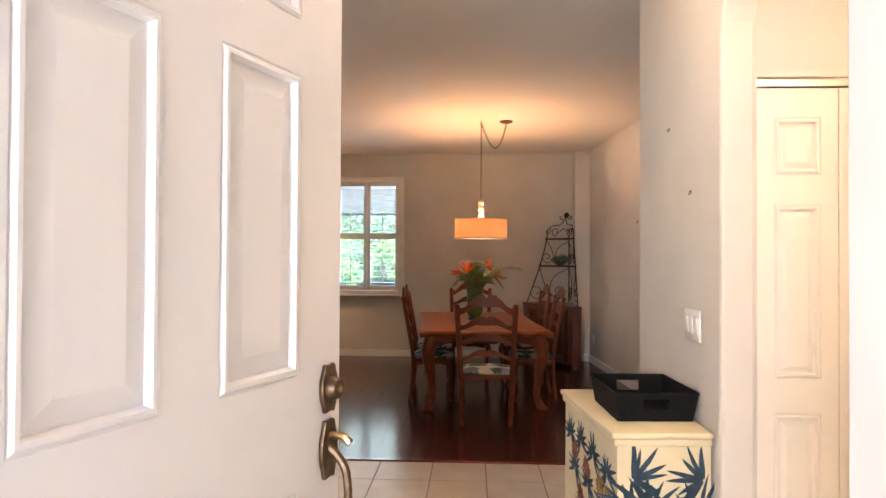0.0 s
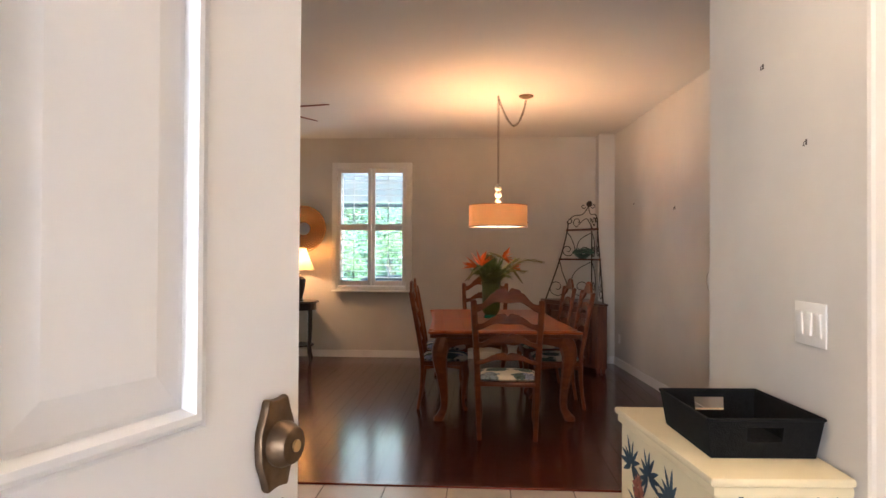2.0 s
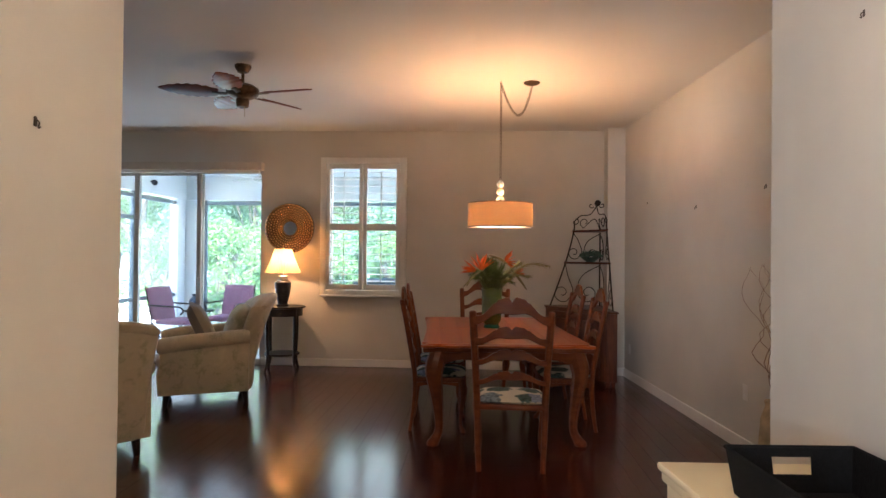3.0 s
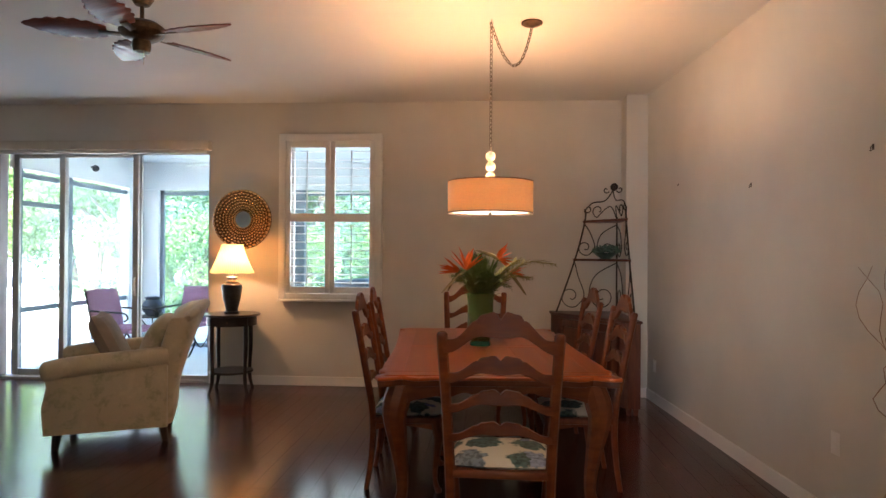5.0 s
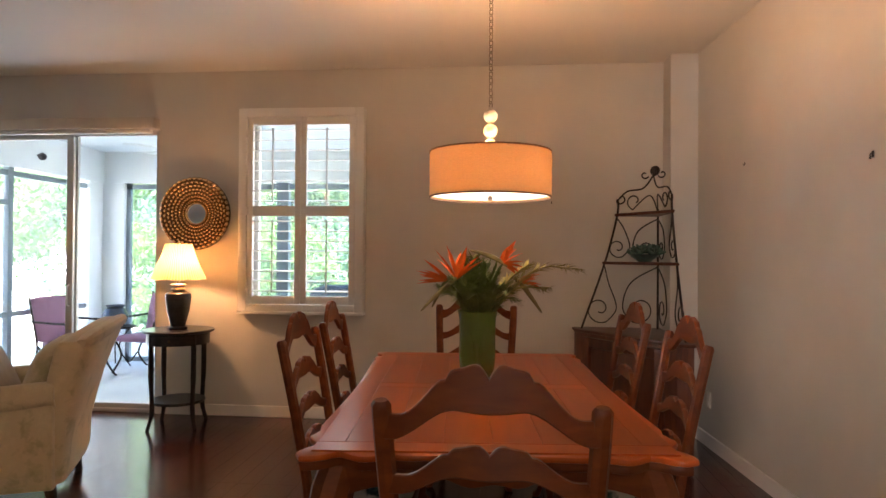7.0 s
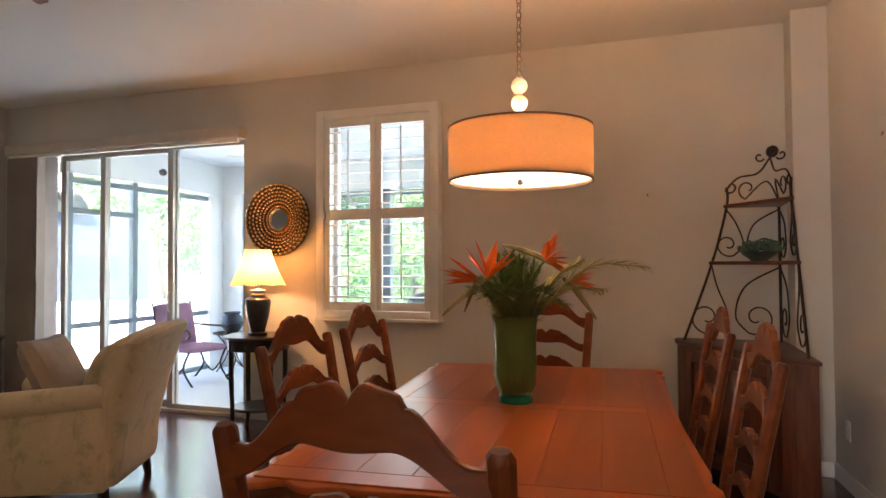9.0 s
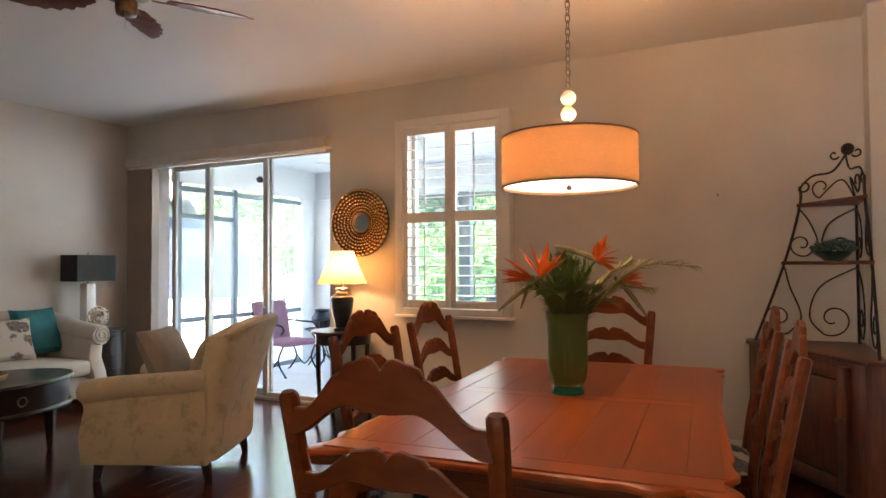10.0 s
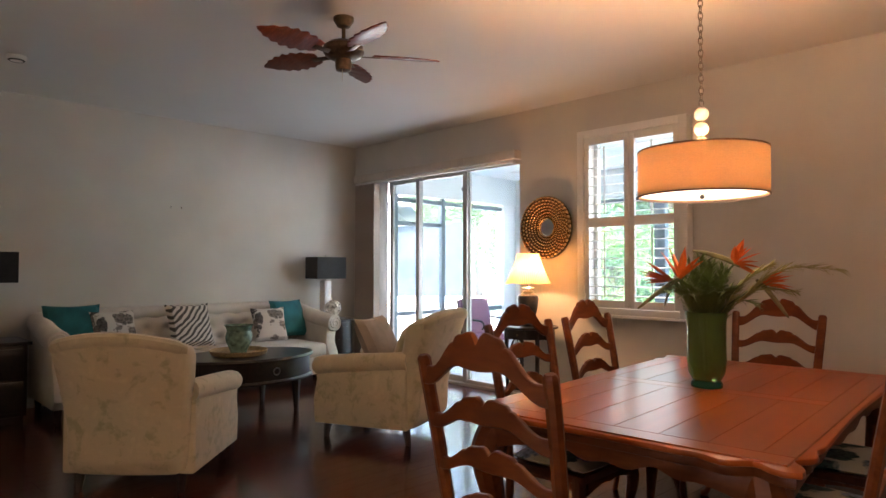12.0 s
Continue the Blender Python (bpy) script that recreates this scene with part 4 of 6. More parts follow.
# ---- ceiling fan ----
FANX, FANY = -1.76, 6.37
FANWOOD = wood("fan_blade_wood", (0.11, 0.025, 0.012), (0.24, 0.06, 0.028), 0.4, (2, 10, 10), 5, 0.1)
fan = thing("ceiling_fan", pose(FANX, FANY, ZC), "bronze ceiling fan with five carved leaf-shaped wood blades", "fan")
part("canopy", lathe(B(), [(0, 0), (0.07, 0), (0.07, -0.02), (0.045, -0.06), (0.02, -0.07), (0, -0.07)], 32), BRONZE, fan)
part("downrod", tube(B(), [(0, 0, -0.06), (0, 0, -0.17)], 0.013, 12), BRONZE, fan)
part("motor_housing", lathe(B(), [(0, -0.15), (0.04, -0.155), (0.1, -0.175), (0.135, -0.2), (0.14, -0.235), (0.12, -0.265), (0.08, -0.285), (0.055, -0.29), (0.055, -0.33), (0.05, -0.36), (0.02, -0.37), (0, -0.37)], 40), BRONZE, fan)
part("pull_chain", tube(B(), [(0.03, -0.03, -0.36), (0.03, -0.03, -0.45)], 0.0015, 5), BRASS, fan)
for k in range(5):
    a = math.degrees(2 * math.pi * k / 5) - 14
    bm = B()
    ol = []
    for i in range(33):
        t = i / 32
        w = 0.1 * (math.sin(math.pi * min(1, 0.14 + 0.86 * t)) ** 0.75) * (1 + 0.1 * math.sin(t * 40) * (t > 0.1))
        ol.append((0.2 + 0.47 * t, w))
    ol = ol + [(x, -y) for x, y in reversed(ol[:-1])]
    prism(bm, ol, -0.005, 0.005, "z", 0.002)
    tube(bm, [(0.21, 0, 0.006), (0.63, 0, 0.006)], [0.006, 0.002], 6)
    bmesh.ops.transform(bm, matrix=pose(0, 0, -0.25, 0, 0, a) @ pose(0, 0, 0, 14), verts=bm.verts)
    part("blade", bm, FANWOOD, fan)
    bm = B()
    box(bm, 0.11, 0.25, -0.022, 0.022, -0.012, -0.006, 0.002, pose(0, 0, -0.25, 0, 0, a) @ pose(0, 0, 0, 14))
    part("blade_iron", bm, BRONZE, fan)

# ---- armchairs ----
def damask(name, c, d):
    m, n, l, b = mat(name, 0.85)
    big = noise_of(n, l, 6, (1, 1, 1), 3, 1.0)
    fine = noise_of(n, l, 26, (1, 1, 1), 3, 0.6)
    both = n.new("ShaderNodeMixRGB")
    both.inputs[0].default_value = 0.3
    l.new(big, both.inputs[1])
    l.new(fine, both.inputs[2])
    l.new(ramp_of(n, l, both.outputs[0], [(0.36, d), (0.46, c), (0.54, c), (0.66, [v * 1.12 for v in c])]), b.inputs["Base Color"])
    b.inputs["Sheen Weight"].default_value = 0.3
    bump_of(n, l, b, noise_of(n, l, 220), 0.25, 0.001)
    return m


DAMASK = damask("cream_damask", (0.52, 0.43, 0.285), (0.37, 0.325, 0.2))
TAUPE = plain("taupe_velvet", (0.3, 0.24, 0.19), 0.85, vary=0.15, scale=8, grain=200, bump=0.3)


def soft_box(x0, x1, y0, y1, z0, z1, r, bulge=0.0, cuts=5):
    """Upholstered block: rounded, slightly bulging."""
    bm = box(B(), x0, x1, y0, y1, z0, z1)
    bmesh.ops.subdivide_edges(bm, edges=bm.edges, cuts=cuts, use_grid_fill=True)
    c = Vector(((x0 + x1) / 2, (y0 + y1) / 2, (z0 + z1) / 2))
    h = Vector((x1 - x0, y1 - y0, z1 - z0)) / 2
    for v in bm.verts:
        d = v.co - c
        inner = Vector([max(-h[i] + r, min(h[i] - r, d[i])) for i in range(3)])
        o = d - inner
        if o.length > 1e-6:
            d = inner + o.normalized() * r
        if bulge:
            u = [d[i] / h[i] for i in range(3)]
            for i in range(3):
                j, k = (i + 1) % 3, (i + 2) % 3
                d[i] += bulge * u[i] * (1 - u[j] ** 2) * (1 - u[k] ** 2)
        v.co = c + d
    return bm


def bend_back(bm, z0, lean, flare, y_ref=None):
    """Lean everything above z0 backwards, flaring the top."""
    for v in bm.verts:
        t = max(0, v.co.z - z0)
        v.co.y -= lean * t + flare * t * t
    return bm


def armchair(m, label):
    c = thing("armchair", m, label, "armchair", "pair of armchairs")
    part("seat_base", soft_box(-0.37, 0.37, -0.36, 0.37, 0.115, 0.33, 0.03, 0.012), DAMASK, c)
    part("seat_cushion", soft_box(-0.27, 0.27, -0.26, 0.4, 0.32, 0.46, 0.05, 0.02), DAMASK, c)
    bm = soft_box(-0.36, 0.36, -0.43, -0.25, 0.12, 0.97, 0.055, 0.015, 9)
    for v in bm.verts:
        t = max(0, (v.co.z - 0.5) / 0.47)
        v.co.x *= 1 + 0.16 * t
        v.co.z -= 0.07 * (v.co.x / 0.4) ** 2 * t * t
        v.co.y += 0.07 * (v.co.x / 0.4) ** 2 * t
    part("backrest", bend_back(bm, 0.35, 0.2, 0.28), DAMASK, c)
    part("top_roll", bend_back(tube(B(), [(x, -0.385 + 0.07 * (x / 0.4) ** 2, 0.945 - 0.07 * (x / 0.4) ** 2) for x in [-0.4 + 0.8 * i / 16 for i in range(17)]], [0.03] + [0.052] * 15 + [0.03], 12), 0.35, 0.2, 0.28), DAMASK, c)
    part("back_cushion", bend_back(soft_box(-0.27, 0.27, -0.27, -0.12, 0.45, 0.86, 0.06, 0.03, 6), 0.35, 0.2, 0.2), DAMASK, c)
    for s in (-1, 1):
        x = s * 0.355
        ol = [(-0.38, 0.12), (0.385, 0.12), (0.40, 0.3), (0.37, 0.45), (0.385, 0.53), (0.2, 0.56), (-0.2, 0.6), (-0.38, 0.62)]
        part("arm_panel", prism(B(), ol, x - 0.055, x + 0.055, "x", 0.02), DAMASK, c)
        arm = bez([(x * 1.05, 0.4, 0.545), (x * 1.06, 0.2, 0.575), (x * 1.03, -0.15, 0.6), (x, -0.38, 0.615)], 6)
        part("arm_roll", tube(B(), arm, [0.05, 0.068] + [0.072] * (len(arm) - 2), 14), DAMASK, c)
        part("leg", tube(B(), [(s * 0.31, 0.31, 0.15), (s * 0.32, 0.33, 0.0)], [0.036, 0.022], 8), DARKWOOD, c)
        part("leg", tube(B(), [(s * 0.31, -0.34, 0.15), (s * 0.315, -0.365, 0.0)], [0.036, 0.022], 8), DARKWOOD, c)
    return c


armchair(pose(-2.64, 5.5, 0, 0, 0, 45) @ Matrix.Scale(1.01, 4), "cream damask rolled-arm armchair turned towards the sofa")
armchair(pose(-2.47, 7.31, 0, 0, 0, 114) @ Matrix.Scale(1.06, 4), "cream damask rolled-arm armchair holding a taupe cushion")


def throw_pillow(m, size, material, label, name="throw_pillow"):
    bm = B()
    n = 12
    grid = {}
    for s in (1, -1):
        for i in range(n + 1):
            for j in range(n + 1):
                u, v = -1 + 2 * i / n, -1 + 2 * j / n
                e = ((1 - u ** 4) * (1 - v ** 4)) ** 0.5 if abs(u) < 1 and abs(v) < 1 else 0
                k = (i, j, s if e else 0)
                if k not in grid:
                    pinch = 1 - 0.07 * (1 - abs(u) ** 2) * abs(v) ** 3
                    pinch2 = 1 - 0.07 * (1 - abs(v) ** 2) * abs(u) ** 3
                    grid[k] = bm.verts.new((u * size / 2 * pinch2, s * size * 0.17 * e, v * size / 2 * pinch))
    for s in (1, -1):
        for i in range(n):
            for j in range(n):
                q = [grid.get((a, b, s)) or grid[(a, b, 0)] for a, b in ((i, j), (i + 1, j), (i + 1, j + 1), (i, j + 1))]
                bm.faces.new(q)
    ob = part(name, bm, material)
    ob.matrix_world = m
    return tagged(ob, label, "pillow", "throw pillows")


throw_pillow(pose(-2.49, 7.28, 0.735, -26, 0, 114), 0.5, TAUPE, "taupe velvet pillow leaning in the armchair")

# ---- tufted sofa against the wall ----
LINEN = plain("cream_linen", (0.66, 0.6, 0.52), 0.85, vary=0.06, scale=6, grain=250, bump=0.3)
SY0, SY1, SX = 5.3, 8.36, -5.53
sofa = thing("sofa", pose(SX, (SY0 + SY1) / 2, 0, 0, 0, -90), "long cream linen tufted sofa with rolled arms", "sofa")
W = SY1 - SY0
part("base", soft_box(-W / 2 + 0.12, W / 2 - 0.12, 0.1, 0.88, 0.12, 0.34, 0.03), LINEN, sofa)
for i in range(2):
    a, b = -W / 2 + 0.17 + i * (W - 0.34) / 2, -W / 2 + 0.17 + (i + 1) * (W - 0.34) / 2
    part("seat_cushion", soft_box(a + 0.004, b - 0.004, 0.22, 0.93, 0.33, 0.5, 0.05, 0.02, 8), LINEN, sofa)
bm = B()
nx, nz = 180, 40
grid = [[None] * (nz + 1) for _ in range(nx + 1)]
px, pz = 0.23, 0.15
for i in range(nx + 1):
    for j in range(nz + 1):
        x, z = -W / 2 + 0.05 + (W - 0.1) * i / nx, 0.45 + 0.43 * j / nz
        best = 9
        for row in range(4):
            zz = 0.42 + pz * row
            off = px / 2 * (row % 2)
            xx = round((x - off) / px) * px + off
            best = min(best, math.hypot(x - xx, (z - zz) * 1.2))
        puff = 0.045 * (1 - math.exp(-(best / 0.05) ** 2))
        t = j / nz
        grid[i][j] = bm.verts.new((x, 0.2 + puff - 0.06 * t - 0.07 * max(0, t - 0.75) ** 2 * 16 * 0.6, z))
for i in range(nx):
    for j in range(nz):
        bm.faces.new((grid[i][j], grid[i + 1][j], grid[i + 1][j + 1], grid[i][j + 1]))
part("tufted_back", bm, LINEN, sofa, "button-tufted back")
part("back_frame", soft_box(-W / 2 + 0.04, W / 2 - 0.04, 0.0, 0.15, 0.12, 0.9, 0.05), LINEN, sofa)
part("back_roll", tube(B(), [(-W / 2 + 0.05 + (W - 0.1) * i / 20, 0.1, 0.885) for i in range(21)], [0.05] + [0.075] * 19 + [0.05], 14), LINEN, sofa)
for s in (-1, 1):
    x = s * (W / 2 - 0.1)
    ol = [(0.02, 0.12), (0.9, 0.12), (0.98, 0.2), (0.95, 0.36), (0.88, 0.5), (0.9, 0.68), (0.4, 0.74), (0.02, 0.86)]
    part("arm_panel", prism(B(), ol, x - 0.07, x + 0.07, "x", 0.025), LINEN, sofa)
    arm = bez([(x + s * 0.02, 0.93, 0.72), (x + s * 0.02, 0.6, 0.75), (x + s * 0.01, 0.1, 0.84)], 8)
    part("arm_roll", tube(B(), arm, [0.09] + [0.1] * (len(arm) - 1), 18), LINEN, sofa)
    part("arm_scroll", tube(B(), [(x + s * 0.02 + r * math.cos(a), 0.935, 0.72 + r * math.sin(a)) for r, a in [(0.09 - 0.075 * k / 30, -1.6 + s * -0.3 + s * 0.42 * k) for k in range(31)]], 0.008, 6), LINEN, sofa)
    for y in (0.12, 0.84):
        part("leg", tube(B(), [(x, y, 0.13), (x, y, 0)], [0.035, 0.024], 8), DARKWOOD, sofa)
TEAL = plain("teal_velvet", (0.01, 0.15, 0.17), 0.7, vary=0.2, scale=8, grain=200, bump=0.2)
PRINT = floral("floral_print", (0.62, 0.57, 0.5), ((0.16, 0.13, 0.11), (0.3, 0.26, 0.22)), (0.12, 0.11, 0.1), 9.0)
STRIPE, _n, _l, _b = mat("striped_print", 0.9)
_w = _n.new("ShaderNodeTexWave")
_co = _n.new("ShaderNodeTexCoord")
_w.inputs["Scale"].default_value, _w.inputs["Distortion"].default_value, _w.inputs["Detail"].default_value = 9, 2.5, 1
_w.bands_direction = "DIAGONAL"
_l.new(_co.outputs["Object"], _w.inputs["Vector"])
_l.new(ramp_of(_n, _l, _w.outputs["Fac"], [(0.4, (0.1, 0.09, 0.08)), (0.55, (0.65, 0.6, 0.54))]), _b.inputs["Base Color"])


def on_sofa(y, x, z, size, material, label, turn=0, tip=-22):
    throw_pillow(pose(SX + x, y, z, 0, 0, -90 + turn) @ pose(0, 0, 0, -tip), size, material, label)


on_sofa(8.0, 0.36, 0.76, 0.48, TEAL, "teal velvet pillow in the corner of the sofa", 8)
on_sofa(7.68, 0.46, 0.71, 0.42, PRINT, "grey and cream floral pillow beside the teal one", -6)
on_sofa(6.76, 0.4, 0.75, 0.5, STRIPE, "black and cream striped pillow mid-sofa", 4)
on_sofa(5.62, 0.36, 0.78, 0.5, TEAL, "teal velvet pillow against the sofa's tufted back", -8)
on_sofa(5.98, 0.46, 0.74, 0.44, PRINT, "grey and cream floral pillow beside a teal one", 8)

# ---- lamps on dark tables at both ends of the sofa ----
BLACKSHADE = plain("black_shade", (0.016, 0.015, 0.015), 0.75, vary=0.2, scale=20, grain=250, bump=0.3)
WHITEGLASS = plain("frosted_white_glass", (0.75, 0.75, 0.75), 0.25, vary=0.05, scale=4)


def block_lamp(m):
    l = thing("table_lamp", m, "unlit lamp with black rectangular shade and white column", "lamp", "lamps beside the sofa")
    part("foot", box(B(), -0.08, 0.08, -0.08, 0.08, 0, 0.025, 0.004), STEEL, l)
    part("column", box(B(), -0.055, 0.055, -0.055, 0.055, 0.025, 0.49, 0.005), WHITEGLASS, l, "white glass column")
    part("stem", tube(B(), [(0, 0, 0.49), (0, 0, 0.83)], 0.008, 8), STEEL, l)
    bm = B()
    for x0, x1, y0, y1 in ((-0.14, 0.14, -0.22, -0.216), (-0.14, 0.14, 0.216, 0.22), (-0.14, -0.136, -0.216, 0.216), (0.136, 0.14, -0.216, 0.216)):
        box(bm, x0, x1, y0, y1, 0.52, 0.8)
    for y in (-0.005,):
        box(bm, -0.136, 0.136, y, y + 0.01, 0.79, 0.796)
    part("shade", bm, BLACKSHADE, l, "black rectangular shade")
    part("finial", lathe(B(), [(0, 0.8), (0.012, 0.805), (0.012, 0.825), (0, 0.835)], 14), STEEL, l)
    return l


DT = 0.72
drum = thing("drum_table", pose(-5.2, 8.68, 0), "round dark wood drum table with ring-pull drawers", "table")
part("body", lathe(B(), [(0, 0.1), (0.24, 0.1), (0.245, 0.12), (0.24, 0.14), (0.24, 0.66), (0.245, 0.68), (0.24, 0.695), (0, 0.695)], 40), DARKWOOD, drum)
part("top", lathe(B(), [(0, 0.695), (0.262, 0.695), (0.268, 0.708), (0.26, 0.72), (0, 0.72)], 40), DARKWOOD, drum)
part("plinth", lathe(B(), [(0, 0), (0.26, 0), (0.265, 0.04), (0.25, 0.09), (0.24, 0.1), (0, 0.1)], 40), DARKWOOD, drum)
for z in (0.24, 0.4, 0.56):
    for side in (-38,):
        m = pose(0, 0, z, 0, 0, side) @ pose(0.243, 0, 0, 0, 90, 0)
        dw = part("drawer", lathe(B(), [(0.239, -0.07), (0.244, -0.07), (0.244, 0.07), (0.239, 0.07)], 40, pose(0, 0, z)), DARKWOOD, drum)
        part("ring_pull", tube(B(), [m @ Vector((0.035 * math.cos(k * math.pi / 9), 0.035 * math.sin(k * math.pi / 9), 0.008)) for k in range(19)], 0.005, 6, caps=False), STEEL, dw, "nickel ring pull")
lampA = block_lamp(pose(-5.27, 8.6, DT))
copy_thing(lampA, pose(-5.2, 4.93, DT))
FLOWERW = plain("white_petals", (0.72, 0.66, 0.58), 0.8, vary=0.15, scale=30)
bm = B()
rng = random.Random(9)
for i in range(90):
    d = Vector((rng.gauss(0, 1), rng.gauss(0, 1), rng.gauss(0, 1))).normalized()
    c = d * 0.085
    m = Matrix.Translation(c + Vector((0, 0, 0.15))) @ d.to_track_quat("Z", "Y").to_matrix().to_4x4()
    lathe(bm, [(0.004, 0), (0.018, 0.006), (0.025, 0.016), (0.012, 0.012)], 5, m)
hy = thing("flower_arrangement", pose(-5.03, 8.55, DT), "white hydrangea ball in a small dark pot", "flowers")
part("bloom", bm, FLOWERW, hy)
part("pot", lathe(B(), [(0, 0), (0.04, 0), (0.05, 0.05), (0.045, 0.085), (0, 0.08)], 20), DARKWOOD, hy)
sq = thing("end_table", pose(-5.16, 4.93, 0), "square espresso wood cabinet table beside the sofa", "table")
part("body", box(B(), -0.27, 0.27, -0.27, 0.27, 0.06, 0.69, 0.006), DARKWOOD, sq)
part("top", box(B(), -0.3, 0.3, -0.3, 0.3, 0.69, DT, 0.006), DARKWOOD, sq)
part("plinth", box(B(), -0.25, 0.25, -0.25, 0.25, 0, 0.06, 0.003), DARKWOOD, sq)
for z0, z1 in ((0.1, 0.37), (0.39, 0.66)):
    part("drawer", box(B(), 0.27, 0.283, -0.24, 0.24, z0, z1, 0.004), DARKWOOD, sq)

# ---- oval coffee table with tray and jar ----
ct = thing("coffee_table", pose(-3.98, 6.84, 0) @ Matrix.Scale(1.08, 4), "oval espresso wood coffee table with ring-pull drawer", "table")


def oval(bm, prof, ax, ay, n=56):
    lathe(bm, prof, n)
    for v in bm.verts:
        v.co.x, v.co.y = v.co.x * ax, v.co.y * ay
    return bm


part("top", oval(B(), [(0, 0.475), (0.99, 0.475), (1, 0.485), (0.985, 0.505), (0, 0.505)], 0.43, 0.63), DARKWOOD, ct)
part("body", oval(B(), [(0.93, 0.31), (0.95, 0.31), (0.95, 0.475), (0.93, 0.475)], 0.43, 0.63), DARKWOOD, ct)
part("lower_rim", oval(B(), [(0, 0.285), (0.98, 0.285), (0.99, 0.3), (0.97, 0.315), (0, 0.315)], 0.43, 0.63), DARKWOOD, ct)
for a in (35, 145, 215, 325):
    x, y = 0.43 * 0.86 * math.cos(radians(a)), 0.63 * 0.86 * math.sin(radians(a))
    part("leg", tube(B(), [(x, y, 0.29), (x * 1.02, y * 1.02, 0.0)], [0.045, 0.022], 8), DARKWOOD, ct)
m = pose(0.412 * 0.99, 0.06, 0.39, 0, 90, 0)
part("ring_pull", tube(B(), [m @ Vector((0.03 * math.cos(k * math.pi / 9), 0.03 * math.sin(k * math.pi / 9), 0.004)) for k in range(19)], 0.005, 6, caps=False), STEEL, ct, "nickel ring pull")
WICKER = plain("woven_tray", (0.4, 0.27, 0.12), 0.7, vary=0.4, scale=60, grain=120, bump=0.6)
tray = part("tray", lathe(B(), [(0, 0), (0.22, 0), (0.25, 0.012), (0.27, 0.05), (0.262, 0.055), (0.24, 0.018), (0, 0.012)], 48), WICKER)
tray.matrix_world = pose(-3.96, 6.74, 0.546)
tagged(tray, "round tan woven tray on the coffee table", "tray")
JAR = plain("mottled_green_ceramic", (0.2, 0.31, 0.22), 0.25, vary=0.6, scale=18, grain=30, bump=0.1)
jar = thing("ceramic_jar", pose(-3.96, 6.74, 0.559), "mottled green ceramic jar standing on the tray", "jar")
part("body", lathe(B(), [(0, 0), (0.065, 0), (0.07, 0.01), (0.085, 0.05), (0.12, 0.12), (0.125, 0.17), (0.11, 0.22), (0.125, 0.265), (0.14, 0.275), (0.118, 0.262), (0.1, 0.22), (0, 0.12)], 36), JAR, jar)
part("foot", lathe(B(), [(0, 0), (0.072, 0), (0.078, 0.012), (0.066, 0.03)], 30), TEALGLASS, jar, "teal glazed foot")

# ---- entry: front door, chest, basket, closet doors ----
fd = thing("front_door", pose(DX0 + 0.005, FY0 + 0.1, 0, 0, 0, 71), "white six-panel front door standing open with bronze deadbolt", "door")
DW, DH, DT2 = 1.07, 2.42, 0.045


def panel_door(parent, w, h, t, cols, rows, material, lip=0.03, depth=0.012, face=-1):
    """Stiles and rails with raised panels in moulded frames; face -1 looks along -y."""
    bm = B()
    xs = sorted({0, w, *[v for c in cols for v in c]})
    zs = sorted({0.01, h, *[v for r in rows for v in r]})
    for x0, x1 in zip(xs, xs[1:]):
        for z0, z1 in zip(zs, zs[1:]):
            if not ((x0, x1) in cols and (z0, z1) in rows):
                box(bm, x0, x1, -t / 2, t / 2, z0, z1)
    part("frame", bm, material, parent)
    for x0, x1 in cols:
        for z0, z1 in rows:
            bm = B()
            for s in (-1, 1):
                steps = ((0.0, 0.0), (0.004, -0.004), (0.012, 0.005), (0.02, 0.005), (0.026, -0.012), (0.032, -0.012), (0.032 + lip, -0.002), (0.036 + lip, -0.002))
                prev = None
                for d, o in steps:
                    y = s * (t / 2 + o)
                    ring = [bm.verts.new(q) for q in ((x0 + d, y, z0 + d), (x1 - d, y, z0 + d), (x1 - d, y, z1 - d), (x0 + d, y, z1 - d))]
                    if prev:
                        for i in range(4):
                            bm.faces.new((prev[i], prev[(i + 1) % 4], ring[(i + 1) % 4], ring[i]))
                    prev = ring
                bm.faces.new(prev)
            part("panel", bm, material, parent, smooth=False)


panel_door(fd, DW, DH, DT2, [(0.185, 0.46), (0.61, 0.885)], [(0.24, 0.96), (1.23, 1.95), (2.08, 2.3)], DOORPAINT, 0.04)


def escutcheon(z, h):
    bm = B()
    ol = []
    for k in range(32):
        a = 2 * math.pi * k / 32
        ol.append((0.034 * (1 + 0.1 * math.cos(4 * a)) * math.copysign(abs(math.cos(a)) ** 0.6, math.cos(a)), z + h / 2 * (1 + 0.06 * math.cos(6 * a)) * math.copysign(abs(math.sin(a)) ** 0.7, math.sin(a))))
    ol = [(x + DW - 0.062, q) for x, q in ol]
    return prism(bm, ol, -DT2 / 2 - 0.014, -DT2 / 2, "y", 0.004)


